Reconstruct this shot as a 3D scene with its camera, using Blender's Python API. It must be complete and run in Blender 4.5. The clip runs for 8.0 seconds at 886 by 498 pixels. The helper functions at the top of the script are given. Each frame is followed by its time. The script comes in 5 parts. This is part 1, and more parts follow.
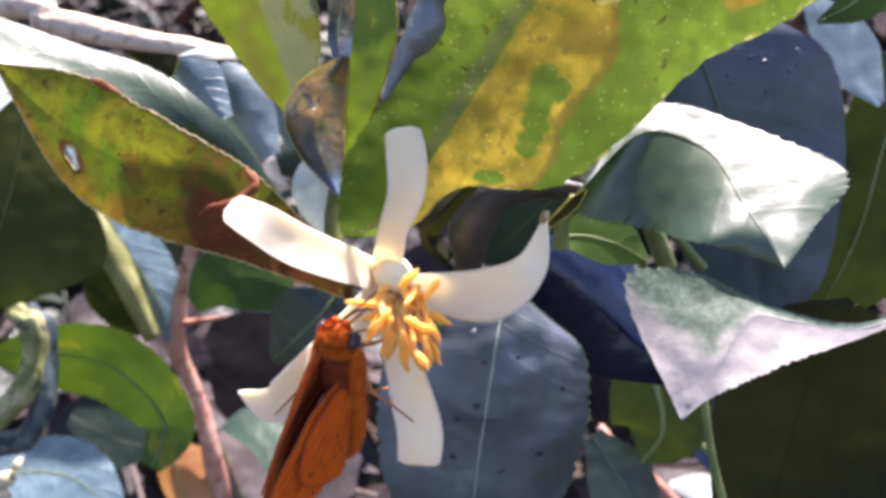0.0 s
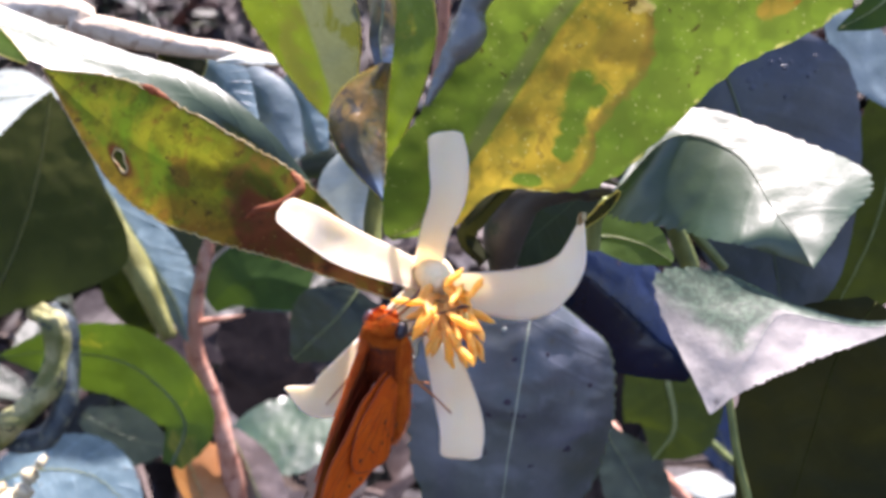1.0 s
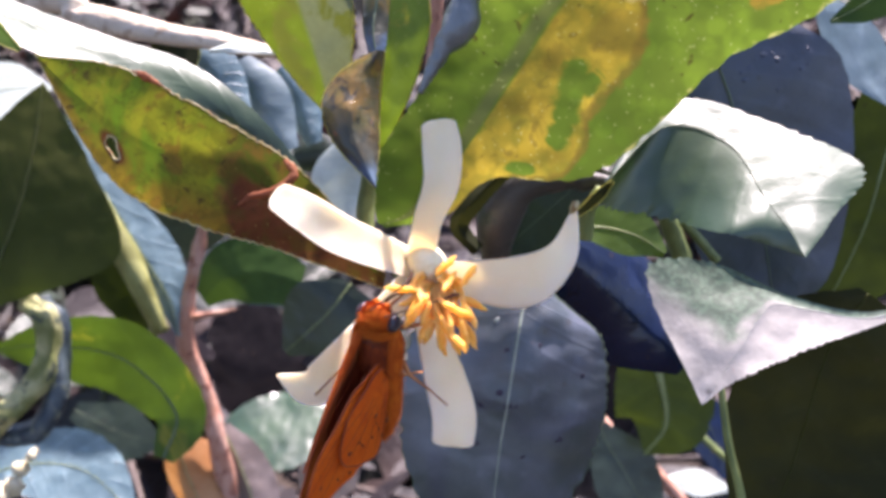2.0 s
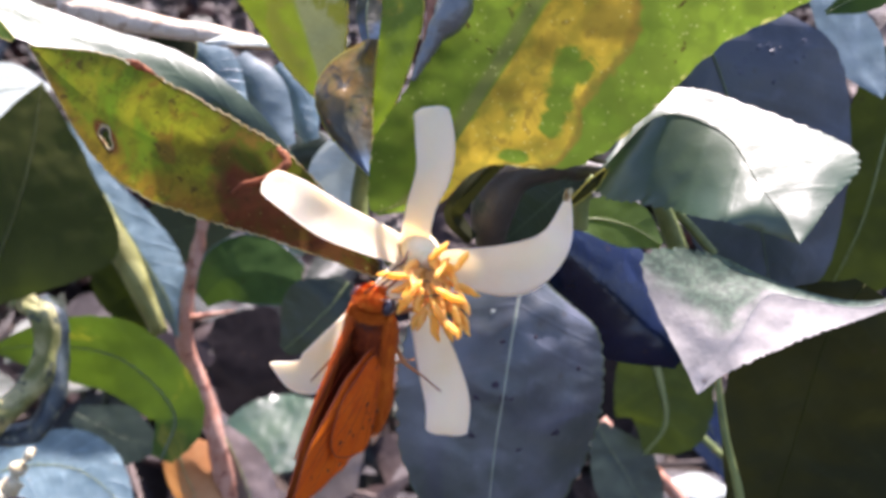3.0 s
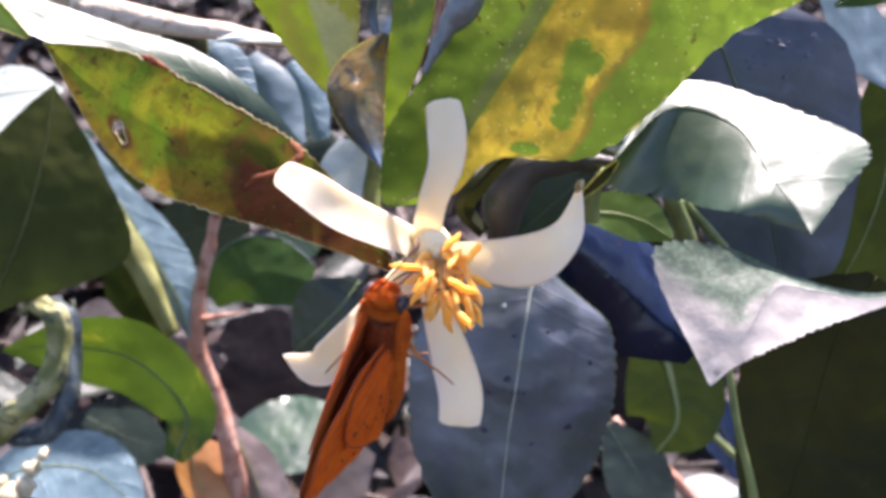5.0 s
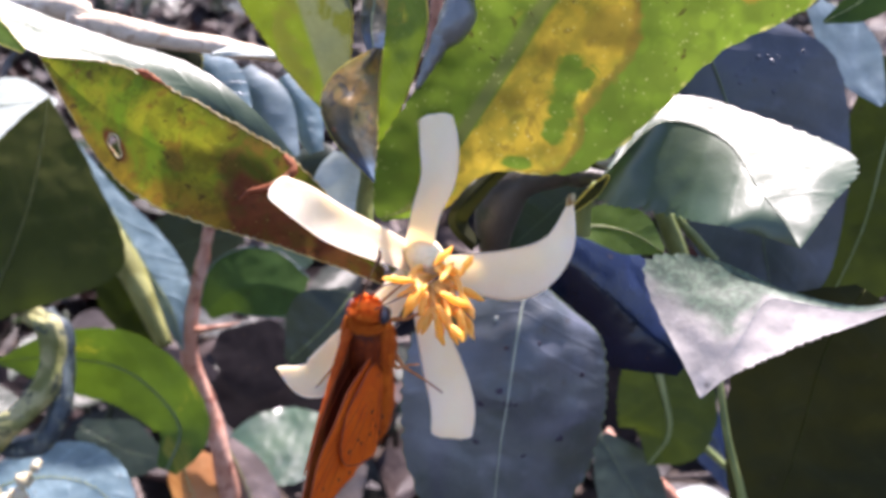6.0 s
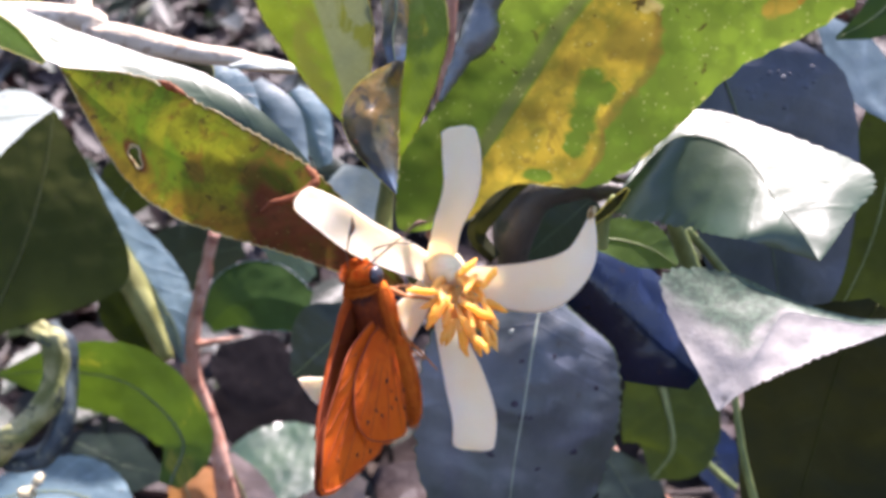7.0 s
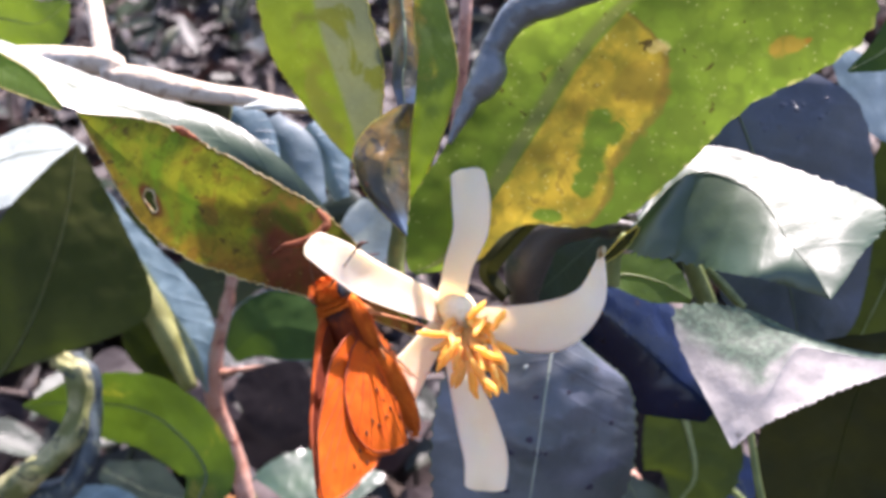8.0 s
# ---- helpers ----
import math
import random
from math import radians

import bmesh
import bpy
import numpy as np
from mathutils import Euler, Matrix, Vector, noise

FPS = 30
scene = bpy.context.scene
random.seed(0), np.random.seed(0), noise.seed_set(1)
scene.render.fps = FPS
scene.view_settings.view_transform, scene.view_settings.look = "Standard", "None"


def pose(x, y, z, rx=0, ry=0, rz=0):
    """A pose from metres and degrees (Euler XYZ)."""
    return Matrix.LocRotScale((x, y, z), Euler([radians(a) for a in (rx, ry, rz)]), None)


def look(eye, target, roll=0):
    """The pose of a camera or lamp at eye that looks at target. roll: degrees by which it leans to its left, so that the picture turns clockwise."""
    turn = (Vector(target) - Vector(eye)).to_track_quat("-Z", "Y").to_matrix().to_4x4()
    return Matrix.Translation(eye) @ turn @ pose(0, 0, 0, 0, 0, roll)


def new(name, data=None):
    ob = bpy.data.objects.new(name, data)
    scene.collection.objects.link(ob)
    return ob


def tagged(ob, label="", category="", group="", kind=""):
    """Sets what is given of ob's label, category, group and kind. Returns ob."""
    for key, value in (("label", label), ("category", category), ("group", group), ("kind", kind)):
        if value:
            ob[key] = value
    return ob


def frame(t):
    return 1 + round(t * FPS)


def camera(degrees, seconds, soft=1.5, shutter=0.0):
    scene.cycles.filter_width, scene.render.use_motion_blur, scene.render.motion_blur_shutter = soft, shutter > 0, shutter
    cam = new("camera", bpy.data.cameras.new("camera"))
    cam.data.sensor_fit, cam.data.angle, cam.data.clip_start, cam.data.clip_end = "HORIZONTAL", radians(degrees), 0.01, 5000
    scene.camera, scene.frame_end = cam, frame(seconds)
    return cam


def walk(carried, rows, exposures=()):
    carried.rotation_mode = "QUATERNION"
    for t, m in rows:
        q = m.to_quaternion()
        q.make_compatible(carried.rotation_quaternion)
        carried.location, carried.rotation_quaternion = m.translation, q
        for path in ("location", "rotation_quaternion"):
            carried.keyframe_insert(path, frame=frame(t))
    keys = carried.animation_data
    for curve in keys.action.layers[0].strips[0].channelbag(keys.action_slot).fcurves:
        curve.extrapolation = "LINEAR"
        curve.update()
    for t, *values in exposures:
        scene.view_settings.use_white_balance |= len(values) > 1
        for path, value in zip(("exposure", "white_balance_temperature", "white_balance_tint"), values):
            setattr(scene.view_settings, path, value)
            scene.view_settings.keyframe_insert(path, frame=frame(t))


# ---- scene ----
cam = camera(45, 8.0, soft=3.7)
PATH = [
    (0.0, pose(0.00718, 0.00394, 0.34769, 61.851, 0.243, 0.539)),
    (0.5, pose(0.00479, 0.00173, 0.34946, 61.847, 0.143, 0.413)),
    (1.0, pose(0.00118, 0.00023, 0.34972, 61.857, 0.027, 0.121)),
    (1.5, pose(0.00000, 0.00000, 0.35000, 62.000, -0.000, 0.000)),
    (2.0, pose(0.00115, -0.00046, 0.34829, 61.907, -0.350, -0.126)),
    (2.2, pose(0.00264, -0.00097, 0.34691, 61.998, -0.136, 0.369)),
    (3.3, pose(0.00211, -0.00172, 0.34478, 62.539, -0.150, -0.094)),
    (3.5, pose(0.00091, -0.00208, 0.34386, 62.241, -0.133, -0.019)),
    (4.0, pose(0.00115, -0.00291, 0.34356, 62.475, 0.133, 0.161)),
    (4.2, pose(0.00183, -0.00258, 0.34457, 62.633, 0.133, 0.120)),
    (5.3, pose(0.00214, -0.00301, 0.34419, 63.110, 0.357, 0.306)),
    (5.5, pose(0.00325, -0.00312, 0.34498, 63.571, 0.359, 0.279)),
    (6.0, pose(0.00214, -0.00371, 0.34504, 63.430, 0.084, 0.001)),
    (6.5, pose(0.00002, -0.00402, 0.34561, 63.772, -0.180, -0.154)),
    (7.0, pose(-0.00214, -0.00424, 0.34465, 64.320, -0.416, -0.506)),
    (7.5, pose(-0.00086, -0.00358, 0.34821, 65.353, 0.175, 0.143)),
    (8.0, pose(0.00007, -0.00380, 0.34796, 65.175, 0.717, 0.610)),
]
walk(cam, PATH, exposures=[(0.0, 2.14, 6400, 27), (8.0, 2.19, 6400, 27)])
cam.data.dof.use_dof = True
cam.data.dof.focus_distance = 0.133
cam.data.dof.aperture_fstop = 42

# ---- light ----
TILT = 28.0                                   # the shrub is seen from above, on a slope of this many degrees
SHRUB = pose(0, 0, 0.35, 90 - TILT, 0, 0)     # axes of the shrub: right, up, towards the viewer
TO_SUN = (SHRUB.to_3x3() @ Vector((0.20, 0.97, -0.045))).normalized()
world = bpy.data.worlds.new("sky")
scene.world = world
world.use_nodes = True
sky = world.node_tree.nodes.new("ShaderNodeTexSky")
sky.sky_type, sky.sun_disc = "NISHITA", False
sky.sun_elevation = math.asin(TO_SUN.z)
sky.sun_rotation = math.atan2(TO_SUN.x, TO_SUN.y)
world.node_tree.links.new(sky.outputs[0], world.node_tree.nodes["Background"].inputs[0])
world.node_tree.nodes["Background"].inputs[1].default_value = 0.092
sun = new("sun", bpy.data.lights.new("sun", "SUN"))
sun.data.energy, sun.data.angle, sun.data.color = 5.0, radians(1.6), (1.0, 0.95, 0.88)
sun.matrix_world = look(TO_SUN * 3, (0, 0, 0))


# ---- materials ----
class Graph:
    """A small helper to wire the nodes of one material."""

    def __init__(self, name):
        self.mat = bpy.data.materials.new(name)
        self.mat.use_nodes = True
        self.tree = self.mat.node_tree
        self.tree.nodes.clear()
        self.out = self.tree.nodes.new("ShaderNodeOutputMaterial")

    def node(self, kind, **given):
        n = self.tree.nodes.new("ShaderNode" + kind)
        for key, value in given.items():
            setattr(n, key, value)
        return n

    def link(self, value, socket):
        if isinstance(value, bpy.types.NodeSocket):
            self.tree.links.new(value, socket)
        elif isinstance(value, (tuple, list)) and socket.type == "RGBA":
            socket.default_value = (*value[:3], 1)
        else:
            socket.default_value = value

    def coords(self):
        return self.node("TexCoord").outputs["Object"]

    def uv(self):
        n = self.node("SeparateXYZ")
        self.link(self.node("UVMap", uv_map="UVMap").outputs[0], n.inputs[0])
        return n.outputs[0], n.outputs[1]

    def noise(self, scale, detail=3.0, at=None, rough=0.55, warp=0.0):
        n = self.node("TexNoise")
        self.link(at or self.coords(), n.inputs["Vector"])
        n.inputs["Scale"].default_value, n.inputs["Detail"].default_value = scale, detail
        n.inputs["Roughness"].default_value, n.inputs["Distortion"].default_value = rough, warp
        return n.outputs[0]

    def cells(self, scale, at=None):
        n = self.node("TexVoronoi")
        self.link(at or self.coords(), n.inputs["Vector"])
        n.inputs["Scale"].default_value = scale
        return n.outputs["Distance"]

    def math(self, op, a, b=0.0, c=0.0):
        n = self.node("Math", operation=op)
        for value, socket in zip((a, b, c), n.inputs):
            self.link(value, socket)
        return n.outputs[0]

    def ramp(self, value, low, high):
        """0 below low, 1 above high, smooth between."""
        n = self.node("MapRange", interpolation_type="SMOOTHSTEP")
        self.link(value, n.inputs["Value"])
        n.inputs["From Min"].default_value, n.inputs["From Max"].default_value = low, high
        return n.outputs[0]

    def mix(self, fac, a, b):
        n = self.node("Mix", data_type="RGBA")
        self.link(fac, n.inputs["Factor"])
        self.link(a, n.inputs[6])
        self.link(b, n.inputs[7])
        return n.outputs[2]

    def bump(self, height, strength, distance=0.0003):
        n = self.node("Bump")
        self.link(height, n.inputs["Height"])
        n.inputs["Strength"].default_value, n.inputs["Distance"].default_value = strength, distance
        return n.outputs[0]

    def surface(self, color, rough, normal=None, spec=0.5, metal=0.0, sub=0.0, coat=0.0, thin=None, share=0.4):
        """A coated surface; with thin, a colour, light also comes through it from the other side."""
        n = self.node("BsdfPrincipled")
        self.link(color, n.inputs["Base Color"])
        self.link(rough, n.inputs["Roughness"])
        n.inputs["Specular IOR Level"].default_value, n.inputs["Metallic"].default_value = spec, metal
        n.inputs["Coat Weight"].default_value, n.inputs["Coat Roughness"].default_value = coat, 0.15
        if sub:
            n.inputs["Subsurface Weight"].default_value = sub
            n.inputs["Subsurface Radius"].default_value = (1.0, 0.8, 0.5)
            n.inputs["Subsurface Scale"].default_value = 0.002
        if normal:
            self.link(normal, n.inputs["Normal"])
        last = n.outputs[0]
        if thin is not None:
            t = self.node("BsdfTranslucent")
            self.link(thin, t.inputs[0])
            m = self.node("MixShader")
            self.link(share, m.inputs[0])
            self.link(last, m.inputs[1])
            self.link(t.outputs[0], m.inputs[2])
            last = m.outputs[0]
        self.link(last, self.out.inputs[0])
        return self.mat


def veins(g, count=9, slant=0.28, sharp=0.93):
    """Side veins of a leaf that run from its midrib to its margin; 1 on a vein."""
    along, across = g.uv()
    off = g.math("ABSOLUTE", g.math("SUBTRACT", across, 0.5))
    wobble = g.math("MULTIPLY", g.noise(160, 2), 0.03)
    phase = g.math("ADD", g.math("SUBTRACT", along, g.math("MULTIPLY", off, slant)), wobble)
    wave = g.math("ABSOLUTE", g.math("COSINE", g.math("MULTIPLY", phase, count * math.pi)))
    return g.ramp(wave, sharp, 1.0)


def leaf_skin(name, dark, light, thin, rough=0.4, share=0.4, spec=0.5, dots=0.0, relief=0.35, coat=0.0, stain=None, vein=0.12, count=9, half=None, until=None, uneven=0.3):
    """A leaf's skin. stain: colour, colour against the light, scale and threshold of blotches; half: the same two colours for a part across the blade."""
    g = Graph(name)
    cloud = g.ramp(g.noise(70, 5), 0.35, 0.65)
    grain = g.noise(1400, 3)
    blotch = g.noise(230, 4, warp=0.4)
    color = g.mix(cloud, dark, light)
    color = g.mix(g.math("MULTIPLY", grain, 0.35), color, tuple(c * 0.55 for c in dark))
    color = g.mix(g.math("MULTIPLY", g.ramp(blotch, 0.55, 0.75), 0.5), color, tuple(c * 1.4 for c in light))
    v = g.math("MULTIPLY", veins(g, count), g.ramp(g.noise(110, 2), 0.35, 0.6))
    color = g.mix(g.math("MULTIPLY", v, vein), color, tuple(min(1, c * 1.5 + 0.02) for c in light))
    through_color = g.mix(cloud, tuple(c * 0.65 for c in thin), thin)
    through_color = g.mix(g.math("MULTIPLY", grain, 0.4), through_color, tuple(c * 0.5 for c in thin))
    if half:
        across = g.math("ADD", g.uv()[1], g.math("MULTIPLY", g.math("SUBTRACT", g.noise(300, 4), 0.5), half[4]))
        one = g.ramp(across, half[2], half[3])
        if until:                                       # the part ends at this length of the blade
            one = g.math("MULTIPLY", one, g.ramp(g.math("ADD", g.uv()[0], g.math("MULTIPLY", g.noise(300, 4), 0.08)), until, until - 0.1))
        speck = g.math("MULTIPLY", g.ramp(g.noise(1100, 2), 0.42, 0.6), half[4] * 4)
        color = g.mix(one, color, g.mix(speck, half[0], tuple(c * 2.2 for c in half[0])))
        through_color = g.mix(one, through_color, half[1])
    if stain:
        patch = g.ramp(g.noise(stain[2], 4, warp=0.6), stain[3], stain[3] + 0.09)
        color = g.mix(patch, color, stain[0])
        through_color = g.mix(patch, through_color, stain[1])
    fleck = g.ramp(g.cells(190), 0.13, 0.05)
    color = g.mix(g.math("MULTIPLY", fleck, 0.6), color, (0.03, 0.02, 0.014))
    if dots:
        gland = g.ramp(g.cells(900), 0.2, 0.1)
        through_color = g.mix(g.math("MULTIPLY", gland, dots), through_color, (0.4, 0.45, 0.15))
    height = g.math("ADD", g.math("MULTIPLY", v, -4 * vein), g.math("ADD", g.math("MULTIPLY", g.noise(420, 4), 1.0), g.math("MULTIPLY", grain, 0.3)))
    shine = g.math("ADD", rough, g.math("MULTIPLY", g.math("SUBTRACT", g.noise(240, 4), 0.5), uneven))
    return g.surface(color, shine, g.bump(height, relief), spec, coat=coat, thin=through_color, share=share)


def mined_skin():
    """Underside of the large yellowing leaf, with a broad yellow trail beside its midrib and bright oil glands."""
    g = Graph("yellowing_leaf")
    along, across = g.uv()
    wob = g.math("MULTIPLY", g.math("SUBTRACT", g.noise(75, 4, warp=0.5), 0.5), 0.42)
    side = g.math("SUBTRACT", 0.5, across)                            # 0 at the midrib, 0.5 at the lower margin
    limit = g.node("ValToRGB")                                        # how far across the trail reaches, along the blade
    reach = ((0.0, 0.5), (0.44, 0.5), (0.48, 0.43), (0.505, 0.406), (0.535, 0.315), (0.57, 0.30), (0.62, 0.31), (0.655, 0.26), (0.70, 0.18), (0.725, 0.0))
    while len(limit.color_ramp.elements) < len(reach):
        limit.color_ramp.elements.new(0.5)
    for element, (place, far) in zip(limit.color_ramp.elements, reach):
        element.position, element.color = place, (far, far, far, 1)
    g.link(g.math("ADD", along, g.math("MULTIPLY", wob, 0.06)), limit.inputs[0])
    bound = g.math("ADD", limit.outputs[0], g.math("ADD", g.math("MULTIPLY", wob, 0.22), g.math("MULTIPLY", g.math("SUBTRACT", g.noise(330, 4), 0.5), 0.08)))
    inner = g.math("SUBTRACT", bound, side)
    live = g.math("MULTIPLY", g.ramp(side, 0.004, 0.02), g.ramp(along, 0.10, 0.2))

    ragged = g.math("MULTIPLY", g.math("SUBTRACT", g.noise(300, 4, warp=0.8), 0.5), 0.10)

    def blot(u, v, size):
        """1 in a rounded patch of the blade."""
        a = g.math("MULTIPLY", g.math("SUBTRACT", along, u), 2.2)
        b = g.math("SUBTRACT", across, v)
        far = g.math("SQRT", g.math("ADD", g.math("MULTIPLY", a, a), g.math("MULTIPLY", b, b)))
        return g.ramp(g.math("ADD", far, g.math("ADD", g.math("MULTIPLY", wob, 0.16), ragged)), size, size * 0.6)
    trail = g.math("MULTIPLY", live, g.ramp(inner, -0.01, 0.02))
    rim = g.math("MULTIPLY", live, g.math("MULTIPLY", g.ramp(inner, -0.015, 0.0), g.ramp(inner, 0.035, 0.01)))
    islands = g.math("MULTIPLY", g.ramp(g.noise(120, 3, warp=0.5), 0.57, 0.62), g.ramp(along, 0.47, 0.42))
    for u, v, size in ((0.578, 0.33, 0.058), (0.572, 0.27, 0.050), (0.552, 0.31, 0.075), (0.535, 0.29, 0.072), (0.518, 0.265, 0.066), (0.500, 0.24, 0.060), (0.482, 0.21, 0.050), (0.40, 0.10, 0.07)):
        islands = g.math("MAXIMUM", islands, blot(u, v, size))
    trail = g.math("MULTIPLY", trail, g.math("SUBTRACT", 1.0, islands))
    cloud = g.ramp(g.noise(60, 4), 0.35, 0.65)
    grain = g.noise(1300, 3)
    v = veins(g, 8, 0.15, 0.97)
    band = g.math("MULTIPLY", g.ramp(across, 0.485, 0.51), g.ramp(across, 0.62, 0.56))
    front = g.mix(cloud, (0.055, 0.10, 0.010), (0.09, 0.145, 0.018))
    front = g.mix(trail, front, (0.28, 0.19, 0.025))
    front = g.mix(g.math("MULTIPLY", rim, 0.7), front, (0.16, 0.07, 0.02))
    thin = g.mix(cloud, (0.062, 0.132, 0.008), (0.120, 0.204, 0.012))
    thin = g.mix(trail, thin, g.mix(g.ramp(g.noise(190, 4), 0.4, 0.65), (0.40, 0.250, 0.017), (0.68, 0.440, 0.037)))
    thin = g.mix(g.math("MULTIPLY", rim, 0.8), thin, (0.15, 0.05, 0.012))
    thin = g.mix(g.math("MULTIPLY", grain, 0.35), thin, (0.06, 0.09, 0.008))
    thin = g.mix(g.math("MULTIPLY", g.ramp(g.noise(260, 5, warp=0.3), 0.42, 0.62), 0.55), thin, (0.040, 0.072, 0.006))
    for u, v, size, tone in ((0.695, 0.345, 0.028, (0.62, 0.50, 0.20)), (0.765, 0.12, 0.04, (0.34, 0.14, 0.02)), (0.78, 0.10, 0.014, (0.45, 0.05, 0.01)), (0.62, 0.63, 0.035, (0.22, 0.22, 0.02))):
        thin = g.mix(g.math("MULTIPLY", blot(u, v, size), 0.7), thin, tone)
    crack = g.math("MULTIPLY", trail, g.ramp(g.noise(330, 4, warp=1.2), 0.60, 0.64))
    thin = g.mix(g.math("MULTIPLY", crack, 0.7), thin, (0.12, 0.055, 0.012))
    net = g.ramp(g.cells(420), 0.42, 0.62)                            # fine net of veins
    thin = g.mix(g.math("MULTIPLY", net, 0.35), thin, (0.030, 0.050, 0.005))
    brown = g.math("MULTIPLY", trail, g.ramp(g.noise(150, 5, warp=0.9), 0.50, 0.62))
    thin = g.mix(g.math("MULTIPLY", brown, 0.65), thin, (0.16, 0.085, 0.010))
    thin = g.mix(g.math("MULTIPLY", v, 0.3), thin, (0.25, 0.30, 0.05))
    front = g.mix(g.math("MULTIPLY", band, 0.6), front, (0.17, 0.17, 0.08))
    thin = g.mix(g.math("MULTIPLY", band, 0.8), thin, (0.075, 0.085, 0.02))
    gland = g.math("MULTIPLY", g.ramp(g.cells(1050), 0.19, 0.08), g.ramp(g.noise(300, 2), 0.30, 0.6))
    thin = g.mix(g.math("MULTIPLY", gland, 0.5), thin, (0.62, 0.62, 0.26))
    fleck = g.math("MULTIPLY", g.ramp(g.noise(520, 3, warp=0.8), 0.66, 0.70), g.ramp(g.noise(60, 2), 0.5, 0.6))
    thin = g.mix(g.math("MULTIPLY", fleck, 0.85), thin, (0.05, 0.03, 0.01))
    front = g.mix(g.math("MULTIPLY", fleck, 0.85), front, (0.03, 0.02, 0.01))
    height = g.math("ADD", g.math("MULTIPLY", v, 0.7), g.math("MULTIPLY", g.noise(420, 3), 0.7))
    lip = g.math("MULTIPLY", g.ramp(g.math("ABSOLUTE", g.math("SUBTRACT", across, 0.5)), 0.482, 0.493), g.ramp(g.noise(420, 2), 0.52, 0.68))  # thin margin
    thin = g.mix(g.math("MULTIPLY", lip, 0.6), thin, (0.5, 0.45, 0.14))
    front = g.mix(g.math("MULTIPLY", lip, 0.8), front, (0.36, 0.33, 0.12))
    return g.surface(front, 0.6, g.bump(height, 0.12), 0.12, thin=thin, share=0.6)


def scorched_skin():
    """Olive leaf, scorched brown towards its stalk, with a ring of dead tissue round a hole."""
    g = Graph("scorched_leaf")
    along, across = g.uv()
    wob = g.math("MULTIPLY", g.math("SUBTRACT", g.noise(90, 4, warp=0.4), 0.5), 0.35)
    burnt = g.math("MULTIPLY", g.ramp(g.math("ADD", along, g.math("MULTIPLY", wob, 0.6)), 0.49, 0.44), g.ramp(g.math("ADD", across, g.math("MULTIPLY", wob, 0.5)), 0.36, 0.44))
    lower = g.math("MULTIPLY", g.ramp(g.math("ADD", across, wob), 0.60, 0.90), 0.8)
    ring_at = g.node("VectorMath", operation="DISTANCE")
    spread = g.node("CombineXYZ")
    g.link(g.math("MULTIPLY", along, 2.6), spread.inputs[0])
    g.link(across, spread.inputs[1])
    g.link(spread.outputs[0], ring_at.inputs[0])
    ring_at.inputs[1].default_value = (0.750 * 2.6, 0.70, 0)
    ring = g.ramp(g.math("ADD", ring_at.outputs["Value"], g.math("MULTIPLY", wob, 0.12)), 0.135, 0.085)
    cloud = g.ramp(g.noise(130, 6, warp=0.4, rough=0.65), 0.32, 0.68)
    grain = g.noise(1300, 3)
    spots = g.ramp(g.noise(220, 3, warp=0.5), 0.57, 0.66)
    fresh = g.ramp(g.noise(110, 6, warp=0.8, rough=0.65), 0.52, 0.68)
    warm = g.ramp(g.noise(75, 6, warp=0.5, rough=0.65), 0.46, 0.64)
    front = g.mix(cloud, (0.13, 0.145, 0.009), (0.23, 0.21, 0.014))
    front = g.mix(g.math("MULTIPLY", warm, 0.5), front, (0.27, 0.15, 0.018))
    front = g.mix(lower, front, g.mix(cloud, (0.17, 0.075, 0.016), (0.26, 0.14, 0.02)))
    front = g.mix(g.math("MULTIPLY", fresh, 0.7), front, (0.10, 0.20, 0.010))
    front = g.mix(g.math("MULTIPLY", spots, 0.65), front, (0.20, 0.075, 0.02))
    wither = g.ramp(g.math("ADD", g.math("ADD", along, g.math("MULTIPLY", across, 0.16)), g.math("MULTIPLY", wob, 0.7)), 0.61, 0.545)   # withered near the stalk
    dull = g.ramp(g.noise(210, 4, warp=0.8), 0.45, 0.58)
    front = g.mix(g.math("MULTIPLY", wither, 0.9), front, g.mix(dull, (0.060, 0.066, 0.012), (0.15, 0.060, 0.022)))
    front = g.mix(burnt, front, g.mix(cloud, (0.11, 0.024, 0.012), (0.19, 0.055, 0.026)))
    front = g.mix(ring, front, (0.10, 0.025, 0.012))
    thin = g.mix(cloud, (0.120, 0.165, 0.008), (0.260, 0.260, 0.014))
    thin = g.mix(lower, thin, g.mix(cloud, (0.14, 0.070, 0.008), (0.24, 0.14, 0.012)))
    thin = g.mix(g.math("MULTIPLY", fresh, 0.7), thin, (0.08, 0.17, 0.008))
    thin = g.mix(g.math("MULTIPLY", spots, 0.6), thin, (0.16, 0.06, 0.01))
    thin = g.mix(g.math("MULTIPLY", wither, 0.9), thin, g.mix(dull, (0.040, 0.052, 0.006), (0.085, 0.035, 0.010)))
    thin = g.mix(burnt, thin, g.mix(cloud, (0.03, 0.008, 0.005), (0.06, 0.02, 0.008)))
    thin = g.mix(ring, thin, (0.10, 0.03, 0.01))
    thin = g.mix(g.math("MULTIPLY", grain, 0.4), thin, (0.07, 0.08, 0.008))
    mottle = g.ramp(g.noise(380, 6, warp=0.6, rough=0.7), 0.46, 0.60)
    thin = g.mix(g.math("MULTIPLY", mottle, 0.45), thin, (0.055, 0.050, 0.005))
    front = g.mix(g.math("MULTIPLY", mottle, 0.45), front, (0.070, 0.055, 0.010))
    gland = g.ramp(g.cells(700), 0.13, 0.06)
